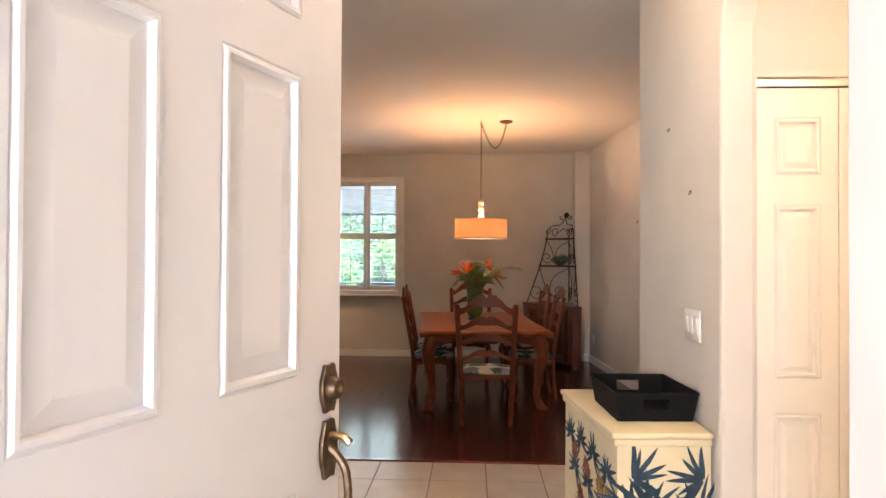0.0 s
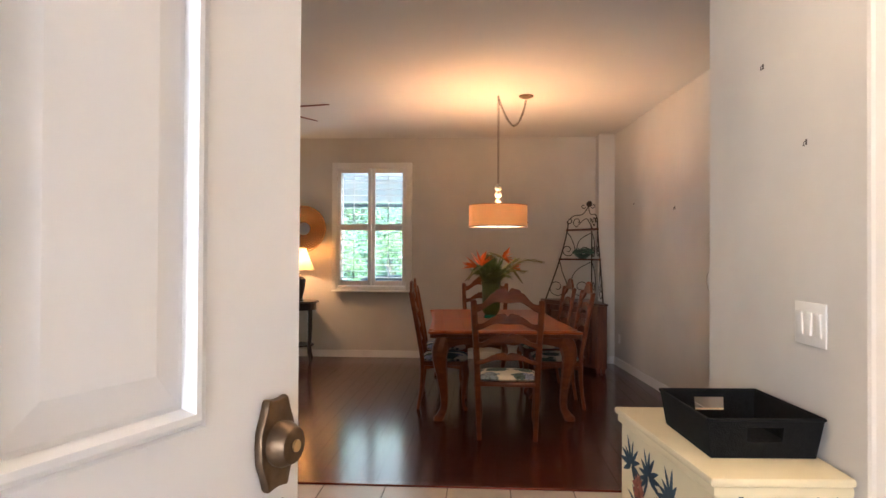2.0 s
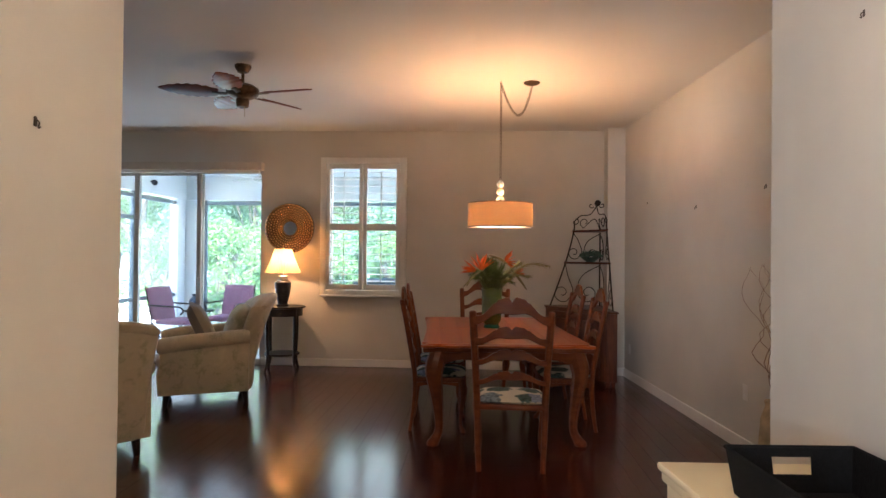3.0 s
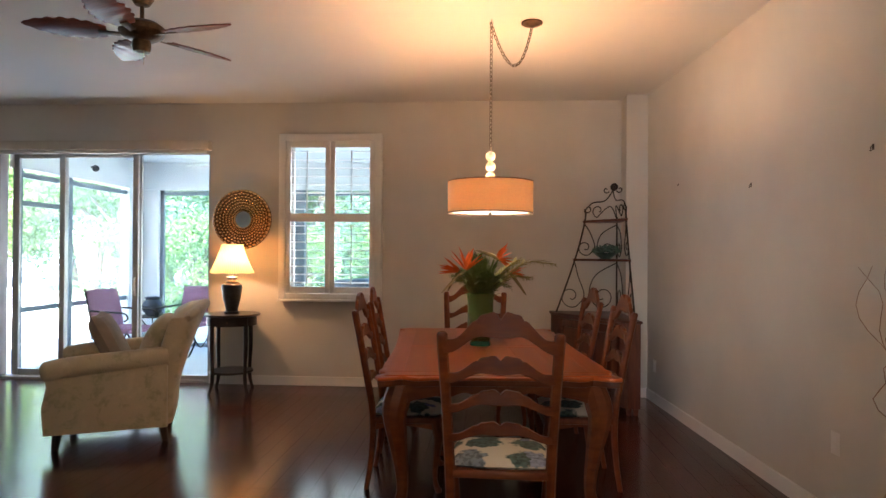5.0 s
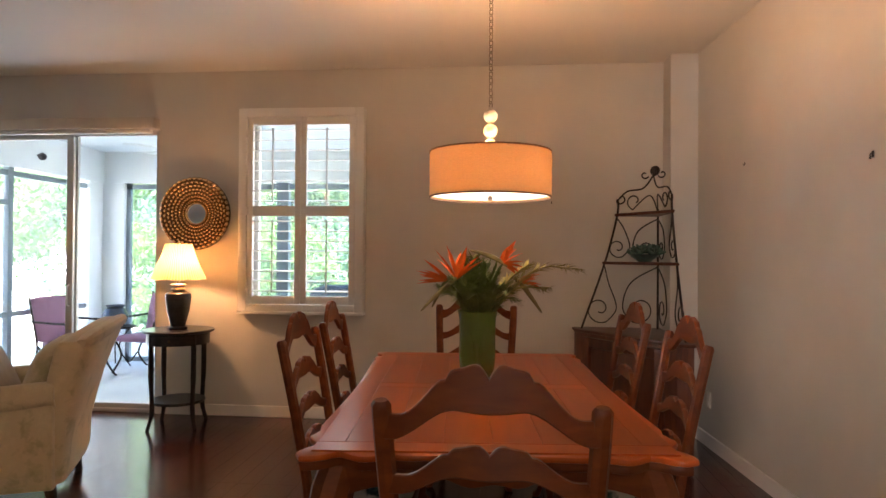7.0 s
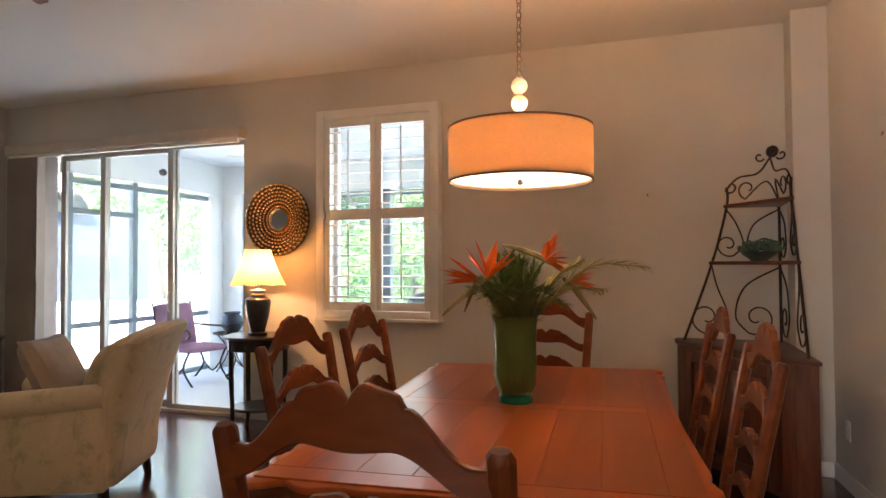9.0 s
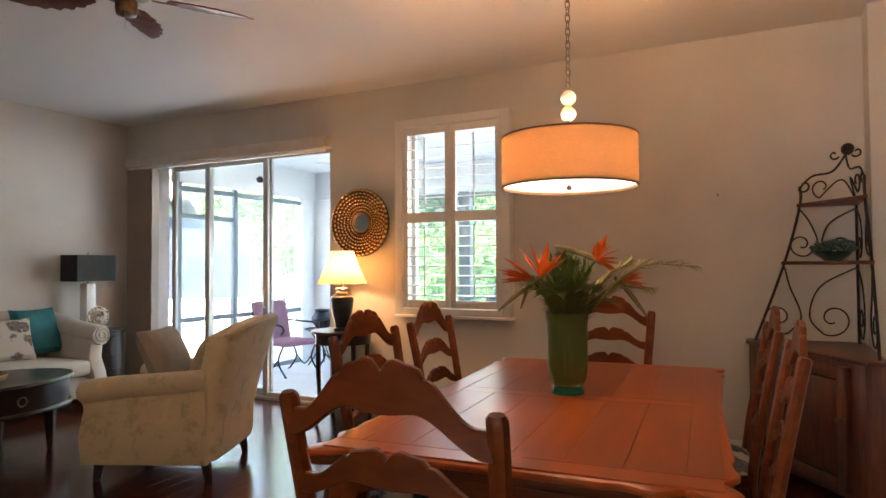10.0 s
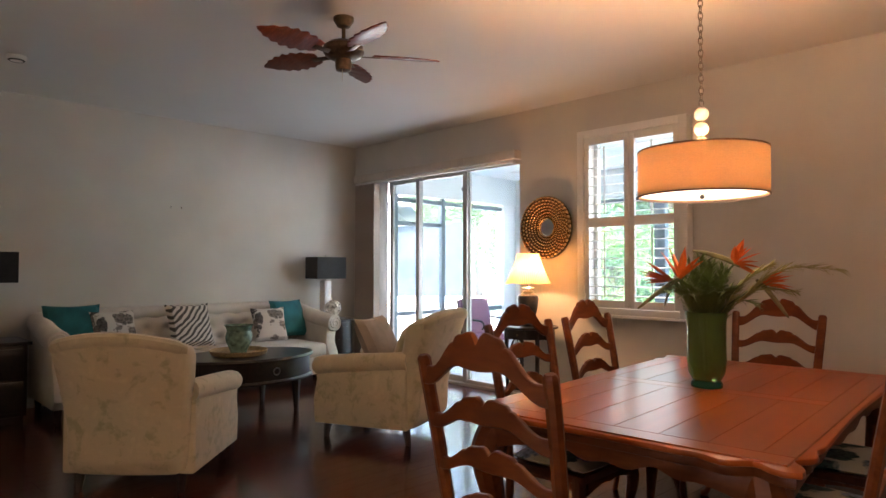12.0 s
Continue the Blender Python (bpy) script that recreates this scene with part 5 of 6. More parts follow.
db = part("deadbolt", escutcheon(1.18, 0.125), BRONZE, fd, "aged bronze deadbolt plate")
part("cylinder", lathe(B(), [(0, 0), (0.03, 0), (0.031, 0.01), (0.024, 0.024), (0.02, 0.026), (0, 0.026)], 28, pose(DW - 0.062, -DT2 / 2 - 0.014, 1.18, 90)), BRONZE, db)
part("keyway", lathe(B(), [(0, 0.026), (0.008, 0.026), (0.008, 0.029), (0, 0.029)], 16, pose(DW - 0.062, -DT2 / 2 - 0.014, 1.18, 90)), BRASS, db)
hs = part("handle_plate", escutcheon(1.025, 0.15), BRONZE, fd, "aged bronze handle plate")
part("thumb_latch", tube(B(), bez([(DW - 0.062, -DT2 / 2 - 0.01, 1.06), (DW - 0.062, -DT2 / 2 - 0.05, 1.06), (DW - 0.062, -DT2 / 2 - 0.07, 1.045)], 5), 0.01, 8), BRASS, hs)
part("pull", tube(B(), bez([(DW - 0.062, -DT2 / 2 - 0.01, 1.03), (DW - 0.062, -DT2 / 2 - 0.06, 0.97), (DW - 0.062, -DT2 / 2 - 0.06, 0.82), (DW - 0.062, -DT2 / 2 - 0.01, 0.76)], 6), 0.011, 8), BRONZE, hs)
for z in (0.25, 1.2, 2.15):
    part("hinge", tube(B(), [(-0.004, DT2 / 2, z - 0.05), (-0.004, DT2 / 2, z + 0.05)], 0.007, 8), BRASS, fd)
bm = B()
for x0, x1, z0, z1 in ((DX0 - 0.05, DX0 - 0.002, 0, 2.5), (DX1 + 0.002, DX1 + 0.05, 0, 2.5), (DX0 - 0.002, DX1 + 0.002, 2.44, 2.5)):
    box(bm, x0, x1, FY0 - 0.01, FY0 + 0.17, z0, z1, 0.004)
setting("door_jamb", bm, TRIM, "white painted front door jamb", "door frame")
setting("threshold", box(B(), DX0, DX1, FY0, FY0 + 0.14, -0.001, 0.018, 0.004), BRASS, "metal door threshold", "threshold")

# painted chest
CREAM = plain("cream_lacquer", (0.72, 0.62, 0.4), 0.4, vary=0.05, scale=5, grain=40, bump=0.05)
NAVY = plain("navy_leaf_paint", (0.02, 0.05, 0.08), 0.5, vary=0.5, scale=30)
ROSE = plain("rust_rose_paint", (0.36, 0.13, 0.09), 0.6, vary=0.4, scale=40)
GOLDP = plain("ochre_paint", (0.45, 0.27, 0.08), 0.6, vary=0.4, scale=40)
CZ = 0.80
ch = thing("painted_chest", pose(0, 0, 0), "cream chest painted with navy palm leaves and flowers", "chest")


def chest_plan(g):
    """Plan of the chest, a little wider towards the back, grown outwards by g."""
    return [(0.99 - g, 2.25 - g), (1.378, 2.272 - g), (1.378, 3.09 + g), (0.895 - g, 3.07 + g)]


part("body", prism(B(), chest_plan(0), 0.05, CZ - 0.06, "z", 0.004), CREAM, ch)
part("top", prism(B(), chest_plan(0.025), CZ - 0.028, CZ, "z", 0.009), CREAM, ch)
part("moulding", prism(B(), chest_plan(0.014), CZ - 0.06, CZ - 0.028, "z", 0.008), CREAM, ch)
part("plinth", prism(B(), chest_plan(0.012), 0, 0.055, "z", 0.006), CREAM, ch)
rng = random.Random(12)


def painted_spray(m, material, n, r0, spread=2.6, width=0.014):
    """A fan of painted leaves lying on a panel."""
    bm = B()
    for i in range(n):
        a = -spread / 2 + spread * i / (n - 1) + rng.uniform(-0.1, 0.1)
        r, w = r0 * rng.uniform(0.75, 1.1), width * rng.uniform(0.8, 1.2)
        d, s = Vector((math.sin(a), 0, math.cos(a))), Vector((math.cos(a), 0, -math.sin(a)))
        curl = 0.2 * math.sin(a) * r
        pts = [d * r * t + Vector((curl * t * t, 0, -abs(curl) * 0.8 * t * t)) for t in (0.05, 0.3, 0.6, 0.85, 1.0)]
        ks = (0.3, 1, 0.9, 0.5, 0.03)
        lo = [bm.verts.new(p + s * w * k) for p, k in zip(pts, ks)]
        hi = [bm.verts.new(p - s * w * k) for p, k in zip(pts, ks)]
        for j in range(4):
            bm.faces.new((lo[j], lo[j + 1], hi[j + 1], hi[j]))
    bmesh.ops.transform(bm, matrix=m, verts=bm.verts)
    return bm


FRONT = pose(0.99, 2.25, 0, 0, 0, 3.1) @ pose(0, -0.003, 0)
SIDE = pose(0.895, 3.07, 0, 0, 0, -83.4) @ pose(0, -0.003, 0)
for x, z, r, a, w in ((0.06, 0.6, 0.17, 75, 0.011), (0.13, 0.46, 0.2, 10, 0.011), (0.36, 0.6, 0.16, -80, 0.011), (0.05, 0.45, 0.18, 40, 0.011), (0.34, 0.42, 0.2, -30, 0.011), (0.18, 0.25, 0.2, 10, 0.012)):
    part("painted_leaves", painted_spray(FRONT @ pose(x, 0, z, 0, a, 0), NAVY, 8, r, 2.2, w), NAVY, ch)
for y, z, mt in ((0.12, 0.6, NAVY), (0.3, 0.61, NAVY), (0.5, 0.6, NAVY), (0.7, 0.58, NAVY), (0.2, 0.45, NAVY), (0.42, 0.44, NAVY), (0.64, 0.42, NAVY), (0.3, 0.26, NAVY), (0.55, 0.25, NAVY)):
    part("painted_leaves", painted_spray(SIDE @ pose(y, 0, z, 0, rng.uniform(-25, 25), 0), mt, 11, 0.11, 4.4, 0.011), mt, ch)
for y, z, mt in ((0.2, 0.54, ROSE), (0.4, 0.52, ROSE), (0.6, 0.5, GOLDP), (0.3, 0.36, ROSE), (0.52, 0.34, GOLDP), (0.72, 0.5, GOLDP)):
    part("painted_flower", painted_spray(SIDE @ pose(y, -0.001, z, 0, 0, 0), mt, 16, 0.055, 6.2, 0.012), mt, ch)

BLACKWEAVE = plain("black_woven_plastic", (0.006, 0.006, 0.006), 0.75, vary=0.3, scale=60, grain=180, bump=0.7)
BLACKWEAVE.node_tree.nodes["Principled BSDF"].inputs["Specular IOR Level"].default_value = 0.15
bk = thing("storage_basket", pose(1.18, 2.62, CZ + 0.002, 0, 0, 3), "black woven open basket on the painted chest", "basket")
bw_, bl_, bh = 0.165, 0.205, 0.125
fl = 0.018


def wall_quad(bm, a, b, holes=False):
    """A flared side with a grip hole when asked for."""
    a0, b0 = Vector(a), Vector(b)
    c = Vector((0, 0, 0))
    def at(u, v):
        p = a0.lerp(b0, u)
        k = 1 + fl / 0.18 * v
        return Vector((p.x * k, p.y * k, v * bh))
    us, vs = (0, 0.34, 0.66, 1), (0, 0.42, 0.8, 1)
    for i in range(3):
        for j in range(3):
            if holes and i == 1 and j == 1:
                continue
            q = [at(us[i], vs[j]), at(us[i + 1], vs[j]), at(us[i + 1], vs[j + 1]), at(us[i], vs[j + 1])]
            inn = [Vector((p.x * 0.97, p.y * 0.975, p.z)) for p in q]
            vo, vi = [bm.verts.new(p) for p in q], [bm.verts.new(p) for p in inn]
            bm.faces.new(vo)
            bm.faces.new(vi[::-1])
            for k in range(4):
                bm.faces.new((vo[k], vi[k], vi[(k + 1) % 4], vo[(k + 1) % 4]))


bm = B()
cs = [(-bw_, -bl_, 0), (bw_, -bl_, 0), (bw_, bl_, 0), (-bw_, bl_, 0)]
for i in range(4):
    wall_quad(bm, cs[i], cs[(i + 1) % 4], i in (0, 2))
bmesh.ops.remove_doubles(bm, verts=bm.verts, dist=0.0002)
part("body", bm, BLACKWEAVE, bk, smooth=False)
part("bottom", box(B(), -bw_, bw_, -bl_, bl_, 0, 0.006), BLACKWEAVE, bk)
k = 1 + fl / 0.18
part("rim", tube(B(), [(x * k, y * k, bh) for x, y, _ in cs + cs[:1]], 0.006, 6), BLACKWEAVE, bk)
bm = B()
lathe(bm, [(0, 0), (0.012, 0.0), (0.018, 0.008), (0.014, 0.018), (0, 0.021)], 14, pose(1.2, 2.47, CZ + 0.012) @ Matrix.Diagonal((1.5, 1, 1, 1)))
tagged(part("white_key_fob", bm, PLASTIC), "small white plastic object lying in the basket", "key fob")

# bifold closet doors
bf = thing("bifold_closet_doors", pose(1.56, AY1 + 0.085, 0), "cream six-panel bifold closet doors, closed", "closet door")
for i in range(4):
    lf = new("leaf")
    lf.parent = bf
    lf.location = (i * 0.333, 0, 0.02)
    panel_door(lf, 0.329, 2.2, 0.032, [(0.07, 0.26)], [(0.16, 0.86), (1.0, 1.72), (1.84, 2.08)], CLOSETPAINT, 0.02)
setting("closet_track", box(B(), 1.55, 2.9, AY1 + 0.06, AY1 + 0.11, 2.225, 2.26, 0.002), STEEL, "metal bifold track", "track")

# switches, outlets, nails and the ceiling detector
swp = thing("light_switch", pose(FX1 - 0.001, 2.52, 1.215, 0, 0, -90) @ Matrix.Scale(1.18, 4), "white three-gang rocker switch plate on the wall", "switch")
part("plate", box(B(), -0.085, 0.085, -0.006, 0, -0.06, 0.06, 0.003), PLASTIC, swp)
for i in (-1, 0, 1):
    part("rocker", box(B(), i * 0.05 - 0.017, i * 0.05 + 0.017, -0.011, -0.005, -0.033, 0.033, 0.002, pose(0, 0, 0, 4 * (1 if i else -1))), PLASTIC, swp)


def outlet(m):
    o = thing("wall_outlet", m, "white electrical outlet plate low on the wall", "outlet", "outlets on the dining wall")
    part("plate", box(B(), -0.037, 0.037, -0.006, 0, -0.06, 0.06, 0.003), PLASTIC, o)
    for z in (-0.022, 0.022):
        part("socket", lathe(B(), [(0, 0), (0.015, 0), (0.015, 0.003), (0, 0.003)], 16, pose(0, -0.006, z, 90)), TRIM, o)
    return o


o1 = outlet(pose(xr(5.95) - 0.001, 5.95, 0.45, 0, 0, RTURN))
copy_thing(o1, pose(xr(8.8) - 0.001, 8.8, 0.36, 0, 0, RTURN))
nail_bm = B()
box(nail_bm, -0.004, 0.004, -0.003, 0, -0.01, 0.01, 0.001)
tube(nail_bm, bez([(0, -0.002, 0.004), (0, -0.01, -0.002), (0, -0.008, -0.013), (0, -0.013, -0.011)], 4), 0.0016, 5)
nail = tagged(part("picture_hook", nail_bm, NAIL), "small bare picture hook nailed to the wall", "hook", "picture hooks")
nail.matrix_world = pose(xr(8.2) - 0.001, 8.2, 2.07, 0, 0, RTURN)
for m in (pose(xr(6.88) - 0.001, 6.88, 1.925, 0, 0, RTURN) @ Matrix.Scale(1.5, 4), pose(xr(5.66) - 0.001, 5.66, 1.98, 0, 0, RTURN) @ Matrix.Scale(1.5, 4), pose(FX1 - 0.001, 2.88, 2.17, 0, 0, -90), pose(FX1 - 0.001, 2.55, 1.82, 0, 0, -90), pose(FX0 + 0.001, 2.517, 1.784, 0, 0, 90) @ Matrix.Scale(1.25, 4),
          pose(XL + 0.001, 6.82, 2.07, 0, 0, 90), pose(XL + 0.001, 6.7, 2.07, 0, 0, 90), pose(0.95, YB - 0.001, 1.9)):
    copy_thing(nail, m)
det = thing("smoke_detector", pose(-4.25, 4.95, ZC), "round white ceiling smoke detector", "detector")
part("body", lathe(B(), [(0, 0), (0.07, 0), (0.068, -0.025), (0.05, -0.04), (0, -0.042)], 30), PLASTIC, det)
part("vent_ring", lathe(B(), [(0.058, -0.034), (0.06, -0.037), (0.05, -0.043), (0.047, -0.04)], 30), DARK, det)

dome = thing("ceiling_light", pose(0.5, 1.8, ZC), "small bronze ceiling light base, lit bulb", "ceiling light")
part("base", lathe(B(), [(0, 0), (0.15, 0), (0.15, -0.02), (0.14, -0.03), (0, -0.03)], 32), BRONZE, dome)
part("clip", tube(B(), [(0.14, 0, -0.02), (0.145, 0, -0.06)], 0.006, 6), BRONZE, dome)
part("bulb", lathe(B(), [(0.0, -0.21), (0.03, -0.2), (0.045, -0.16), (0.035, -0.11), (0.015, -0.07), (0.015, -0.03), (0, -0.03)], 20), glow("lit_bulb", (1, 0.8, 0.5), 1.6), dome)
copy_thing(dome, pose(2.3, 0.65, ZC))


# ---- outside: lanai, lawn, trees, neighbour ----
GROUND = plain("pale_driveway_and_lawn", (0.74, 0.74, 0.68), 0.9, vary=0.15, scale=0.4, grain=5, bump=0.3)
setting("ground", box(B(), -600, 600, -600, 600, -0.6, -0.14), GROUND, "pale sunlit ground reaching the horizon", "ground")
LX, LY, LZ = -4.9, 12.05, 2.82     # outer left screen line, far line and ceiling of the lanai
setting("patio", box(B(), LX - 0.15, 4.5, YB + 0.2, LY + 0.15, -0.13, -0.03), CONCRETE, "light concrete lanai floor", "patio")
setting("lanai_ceiling", box(B(), LX - 0.15, 4.5, YB + 0.2, LY + 0.15, LZ, LZ + 0.15), STUCCO, "white stucco lanai ceiling", "ceiling")
bm = B()
box(bm, LX - 0.15, LX, YB + 0.2, LY + 0.15, 2.4, LZ)
box(bm, LX, 4.5, LY, LY + 0.15, 2.4, LZ)
setting("lanai_beam", bm, STUCCO, "white stucco beams round the lanai", "beam")
bm = B()
box(bm, LX - 0.15, LX + 0.3, LY - 0.02, LY + 0.15, -0.1, 2.4, 0.01)
box(bm, LX - 0.15, LX, LY - 0.3, LY - 0.02, -0.1, 2.4, 0.01)
setting("lanai_column", bm, STUCCO, "white stucco corner column", "column")
setting("lanai_end_wall", box(B(), 4.35, 4.5, YB + 0.2, LY, -0.1, LZ), STUCCO, "white stucco lanai end wall", "wall")
BLUEBRONZE = plain("screen_frame_bronze", (0.2, 0.24, 0.28), 0.5, vary=0.1)
sc = thing("screen_frame", pose(0, 0, 0), "dark bronze screen enclosure frame round the lanai", "screen frame")
for y in (YB + 0.23, 10.42):
    part("post", box(B(), LX - 0.1, LX - 0.03, y - 0.035, y + 0.035, -0.03, 2.4), BLUEBRONZE, sc)
for z in (0.0, 0.75, 2.33):
    part("rail", box(B(), LX - 0.09, LX - 0.04, YB + 0.2, LY - 0.3, z - 0.03, z + 0.03), BLUEBRONZE, sc)
part("rail", box(B(), LX - 0.09, LX - 0.04, YB + 0.2, 10.385, 1.97, 2.03), BLUEBRONZE, sc)
for x0, x1 in ((LX + 0.3, -2.47), (-2.31, 4.35)):
    for z in (0.0, 2.35):
        part("rail", box(B(), x0, x1, LY + 0.04, LY + 0.09, z - 0.03, z + 0.03), BLUEBRONZE, sc)
part("post", box(B(), -2.47, -2.31, LY + 0.01, LY + 0.12, -0.03, 2.4, 0.006), BLUEBRONZE, sc)
for x in (LX + 0.33, -0.4, 1.4):
    part("post", box(B(), x - 0.03, x + 0.03, LY + 0.04, LY + 0.09, -0.03, 2.4), BLUEBRONZE, sc)


def screen_cloth(name, c, share):
    """Fine insect screen: mostly open, with pale threads that catch the daylight and stand in for haze."""
    m = bpy.data.materials.new(name)
    m.use_nodes = True
    n, l = m.node_tree.nodes, m.node_tree.links
    n.clear()
    out, mix, both, tr, df, tl = (n.new("ShaderNode" + k) for k in ("OutputMaterial", "MixShader", "MixShader", "BsdfTransparent", "BsdfDiffuse", "BsdfTranslucent"))
    df.inputs[0].default_value = tl.inputs[0].default_value = (*c, 1)
    both.inputs[0].default_value = 0.5
    mix.inputs[0].default_value = share
    l.new(df.outputs[0], both.inputs[1])
    l.new(tl.outputs[0], both.inputs[2])
    l.new(tr.outputs[0], mix.inputs[1])
    l.new(both.outputs[0], mix.inputs[2])
    l.new(mix.outputs[0], out.inputs[0])
    return m


# pale cyan and its share put the outdoor haze into the screen's colour
SCREEN = screen_cloth("insect_screen", (0.62, 0.8, 0.87), 0.21)
for corners in ([(LX - 0.065, y, z) for y, z in ((YB + 0.23, 0), (10.42, 0), (10.42, 2.4), (YB + 0.23, 2.4))],
                [(LX - 0.065, y, z) for y, z in ((10.42, 0), (LY - 0.3, 0), (LY - 0.3, 2.4), (10.42, 2.4))],
                [(x, LY + 0.065, z) for x, z in ((LX + 0.3, 0), (-2.47, 0), (-2.47, 2.4), (LX + 0.3, 2.4))],
                [(x, LY + 0.065, z) for x, z in ((-2.31, 0), (4.35, 0), (4.35, 2.4), (-2.31, 2.4))]):
    bm = B()
    bm.faces.new([bm.verts.new(p) for p in corners])
    part("insect_screen", bm, SCREEN, sc, "fine insect screen cloth, pale cyan to veil the view with haze")
SOFFIT = plain("dark_fixture", (0.05, 0.05, 0.055), 0.5)
fx = thing("flood_light", pose(LX + 0.02, 10.75, 2.58), "small dark flood light on the lanai beam", "light")
part("arm", tube(B(), [(0, 0, 0), (0.06, 0, 0)], 0.012, 8), SOFFIT, fx)
part("head", lathe(B(), [(0, 0), (0.025, 0), (0.045, 0.07), (0.04, 0.075), (0, 0.06)], 18, pose(0.06, 0, 0.01, 120, 0, 40)), SOFFIT, fx)

# lanai ceiling fan
lf = thing("ceiling_fan", pose(-3.1, 10.7, LZ), "white outdoor ceiling fan in the lanai", "fan")
part("motor_housing", lathe(B(), [(0, 0), (0.06, 0), (0.05, -0.05), (0.02, -0.06), (0.02, -0.15), (0.1, -0.17), (0.11, -0.22), (0.05, -0.25), (0, -0.25)], 24), TRIM, lf)
for k in range(5):
    part("blade", box(B(), 0.12, 0.6, -0.06, 0.06, -0.204, -0.196, 0.003, pose(0, 0, 0, 0, 0, 72 * k + 10)), TRIM, lf)

# patio chairs
MAUVE = plain("mauve_sling", (0.36, 0.17, 0.24), 0.8, vary=0.1, scale=10, grain=200)
def patio_chair(m):
    c = thing("patio_chair", m, "mauve cushioned patio chair with scrolled iron frame", "chair", "patio chairs")
    part("seat", soft_box(-0.27, 0.27, -0.25, 0.28, 0.38, 0.46, 0.03, 0.01), MAUVE, c)
    part("backrest", bend_back(soft_box(-0.27, 0.27, -0.32, -0.25, 0.44, 0.95, 0.03, 0.01, 6), 0.44, 0.22, 0), MAUVE, c)
    for s in (-1, 1):
        part("arm", tube(B(), bez([(s * 0.29, -0.36, 0.68), (s * 0.3, -0.1, 0.67), (s * 0.3, 0.2, 0.66), (s * 0.3, 0.27, 0.6), (s * 0.3, 0.22, 0.55)], 6), 0.013, 8), IRON, c)
        part("back_post", tube(B(), bez([(s * 0.28, -0.42, 0.97), (s * 0.28, -0.3, 0.46), (s * 0.28, -0.3, 0.3)], 6), 0.012, 8), IRON, c)
        part("leg", tube(B(), bez([(s * 0.28, 0.24, 0.4), (s * 0.28, 0.14, 0.2), (s * 0.28, 0.26, 0.03), (s * 0.28, 0.3, 0.0)], 6), 0.012, 8), IRON, c)
        part("leg", tube(B(), bez([(s * 0.28, -0.28, 0.4), (s * 0.28, -0.16, 0.2), (s * 0.28, -0.28, 0.03), (s * 0.28, -0.33, 0.0)], 6), 0.012, 8), IRON, c)
        part("runner", tube(B(), bez([(s * 0.28, 0.12, 0.2), (s * 0.28, 0.0, 0.1), (s * 0.28, -0.14, 0.2)], 6), 0.009, 8), IRON, c)
    return c


pc = patio_chair(pose(-3.9, 11.45, -0.03, 0, 0, 170))
copy_thing(pc, pose(-4.42, 10.85, -0.03, 0, 0, -100))
sd = thing("side_table", pose(-4.5, 11.7, -0.03), "small round iron patio table", "table")
part("top", lathe(B(), [(0, 0.5), (0.25, 0.5), (0.255, 0.51), (0.25, 0.52), (0, 0.52)], 32), IRON, sd)
for k in range(3):
    a = k * 2.1
    part("leg", tube(B(), bez([(0.2 * math.cos(a), 0.2 * math.sin(a), 0.5), (0.06 * math.cos(a), 0.06 * math.sin(a), 0.26), (0.22 * math.cos(a), 0.22 * math.sin(a), 0)], 6), 0.009, 6), IRON, sd)
pot = thing("ceramic_pot", pose(-4.5, 11.7, 0.49), "round dark blue-grey ceramic pot on the patio table", "pot")
part("body", lathe(B(), [(0, 0), (0.08, 0), (0.15, 0.09), (0.16, 0.15), (0.12, 0.22), (0.09, 0.24), (0.12, 0.27), (0.115, 0.275), (0.08, 0.24), (0, 0.2)], 30), plain("dark_pot_glaze", (0.04, 0.05, 0.07), 0.3, vary=0.3), pot)
# covered grill
COVER = plain("blue_grey_cover", (0.07, 0.1, 0.15), 0.6, vary=0.2, scale=8, grain=40, bump=0.3)
gr = part("covered_grill", soft_box(-0.6, 0.6, -0.28, 0.28, 0, 1.08, 0.12, 0.03, 8), COVER)
gr.matrix_world = pose(-1.2, 11.55, -0.03)
tagged(gr, "barbecue grill under a blue-grey cover on the lanai", "grill")

# trees: trunk, limbs and a crown of many small leaves
def leaf_mat(name, c):
    m, n, l, b = mat(name, 0.6)
    g = n.new("ShaderNodeNewGeometry")
    l.new(ramp_of(n, l, g.outputs["Random Per Island"], [(0.0, [v * 0.5 for v in c]), (0.6, c), (1.0, [min(1, v * 1.8) for v in c])]), b.inputs["Base Color"])
    tr, mix = n.new("ShaderNodeBsdfTranslucent"), n.new("ShaderNodeMixShader")
    tr.inputs[0].default_value = (*[min(1, v * 1.6) for v in c], 1)
    mix.inputs[0].default_value = 0.35
    l.new(b.outputs[0], mix.inputs[1])
    l.new(tr.outputs[0], mix.inputs[2])
    l.new(mix.outputs[0], n["Material Output"].inputs[0])
    return m


FOLIAGE = [leaf_mat("tree_leaves", (0.13, 0.24, 0.07)), leaf_mat("tree_leaves_light", (0.19, 0.29, 0.1)), leaf_mat("tree_leaves_blue", (0.12, 0.23, 0.13))]
BARK = plain("bark", (0.12, 0.09, 0.07), 0.9, vary=0.3, scale=8)


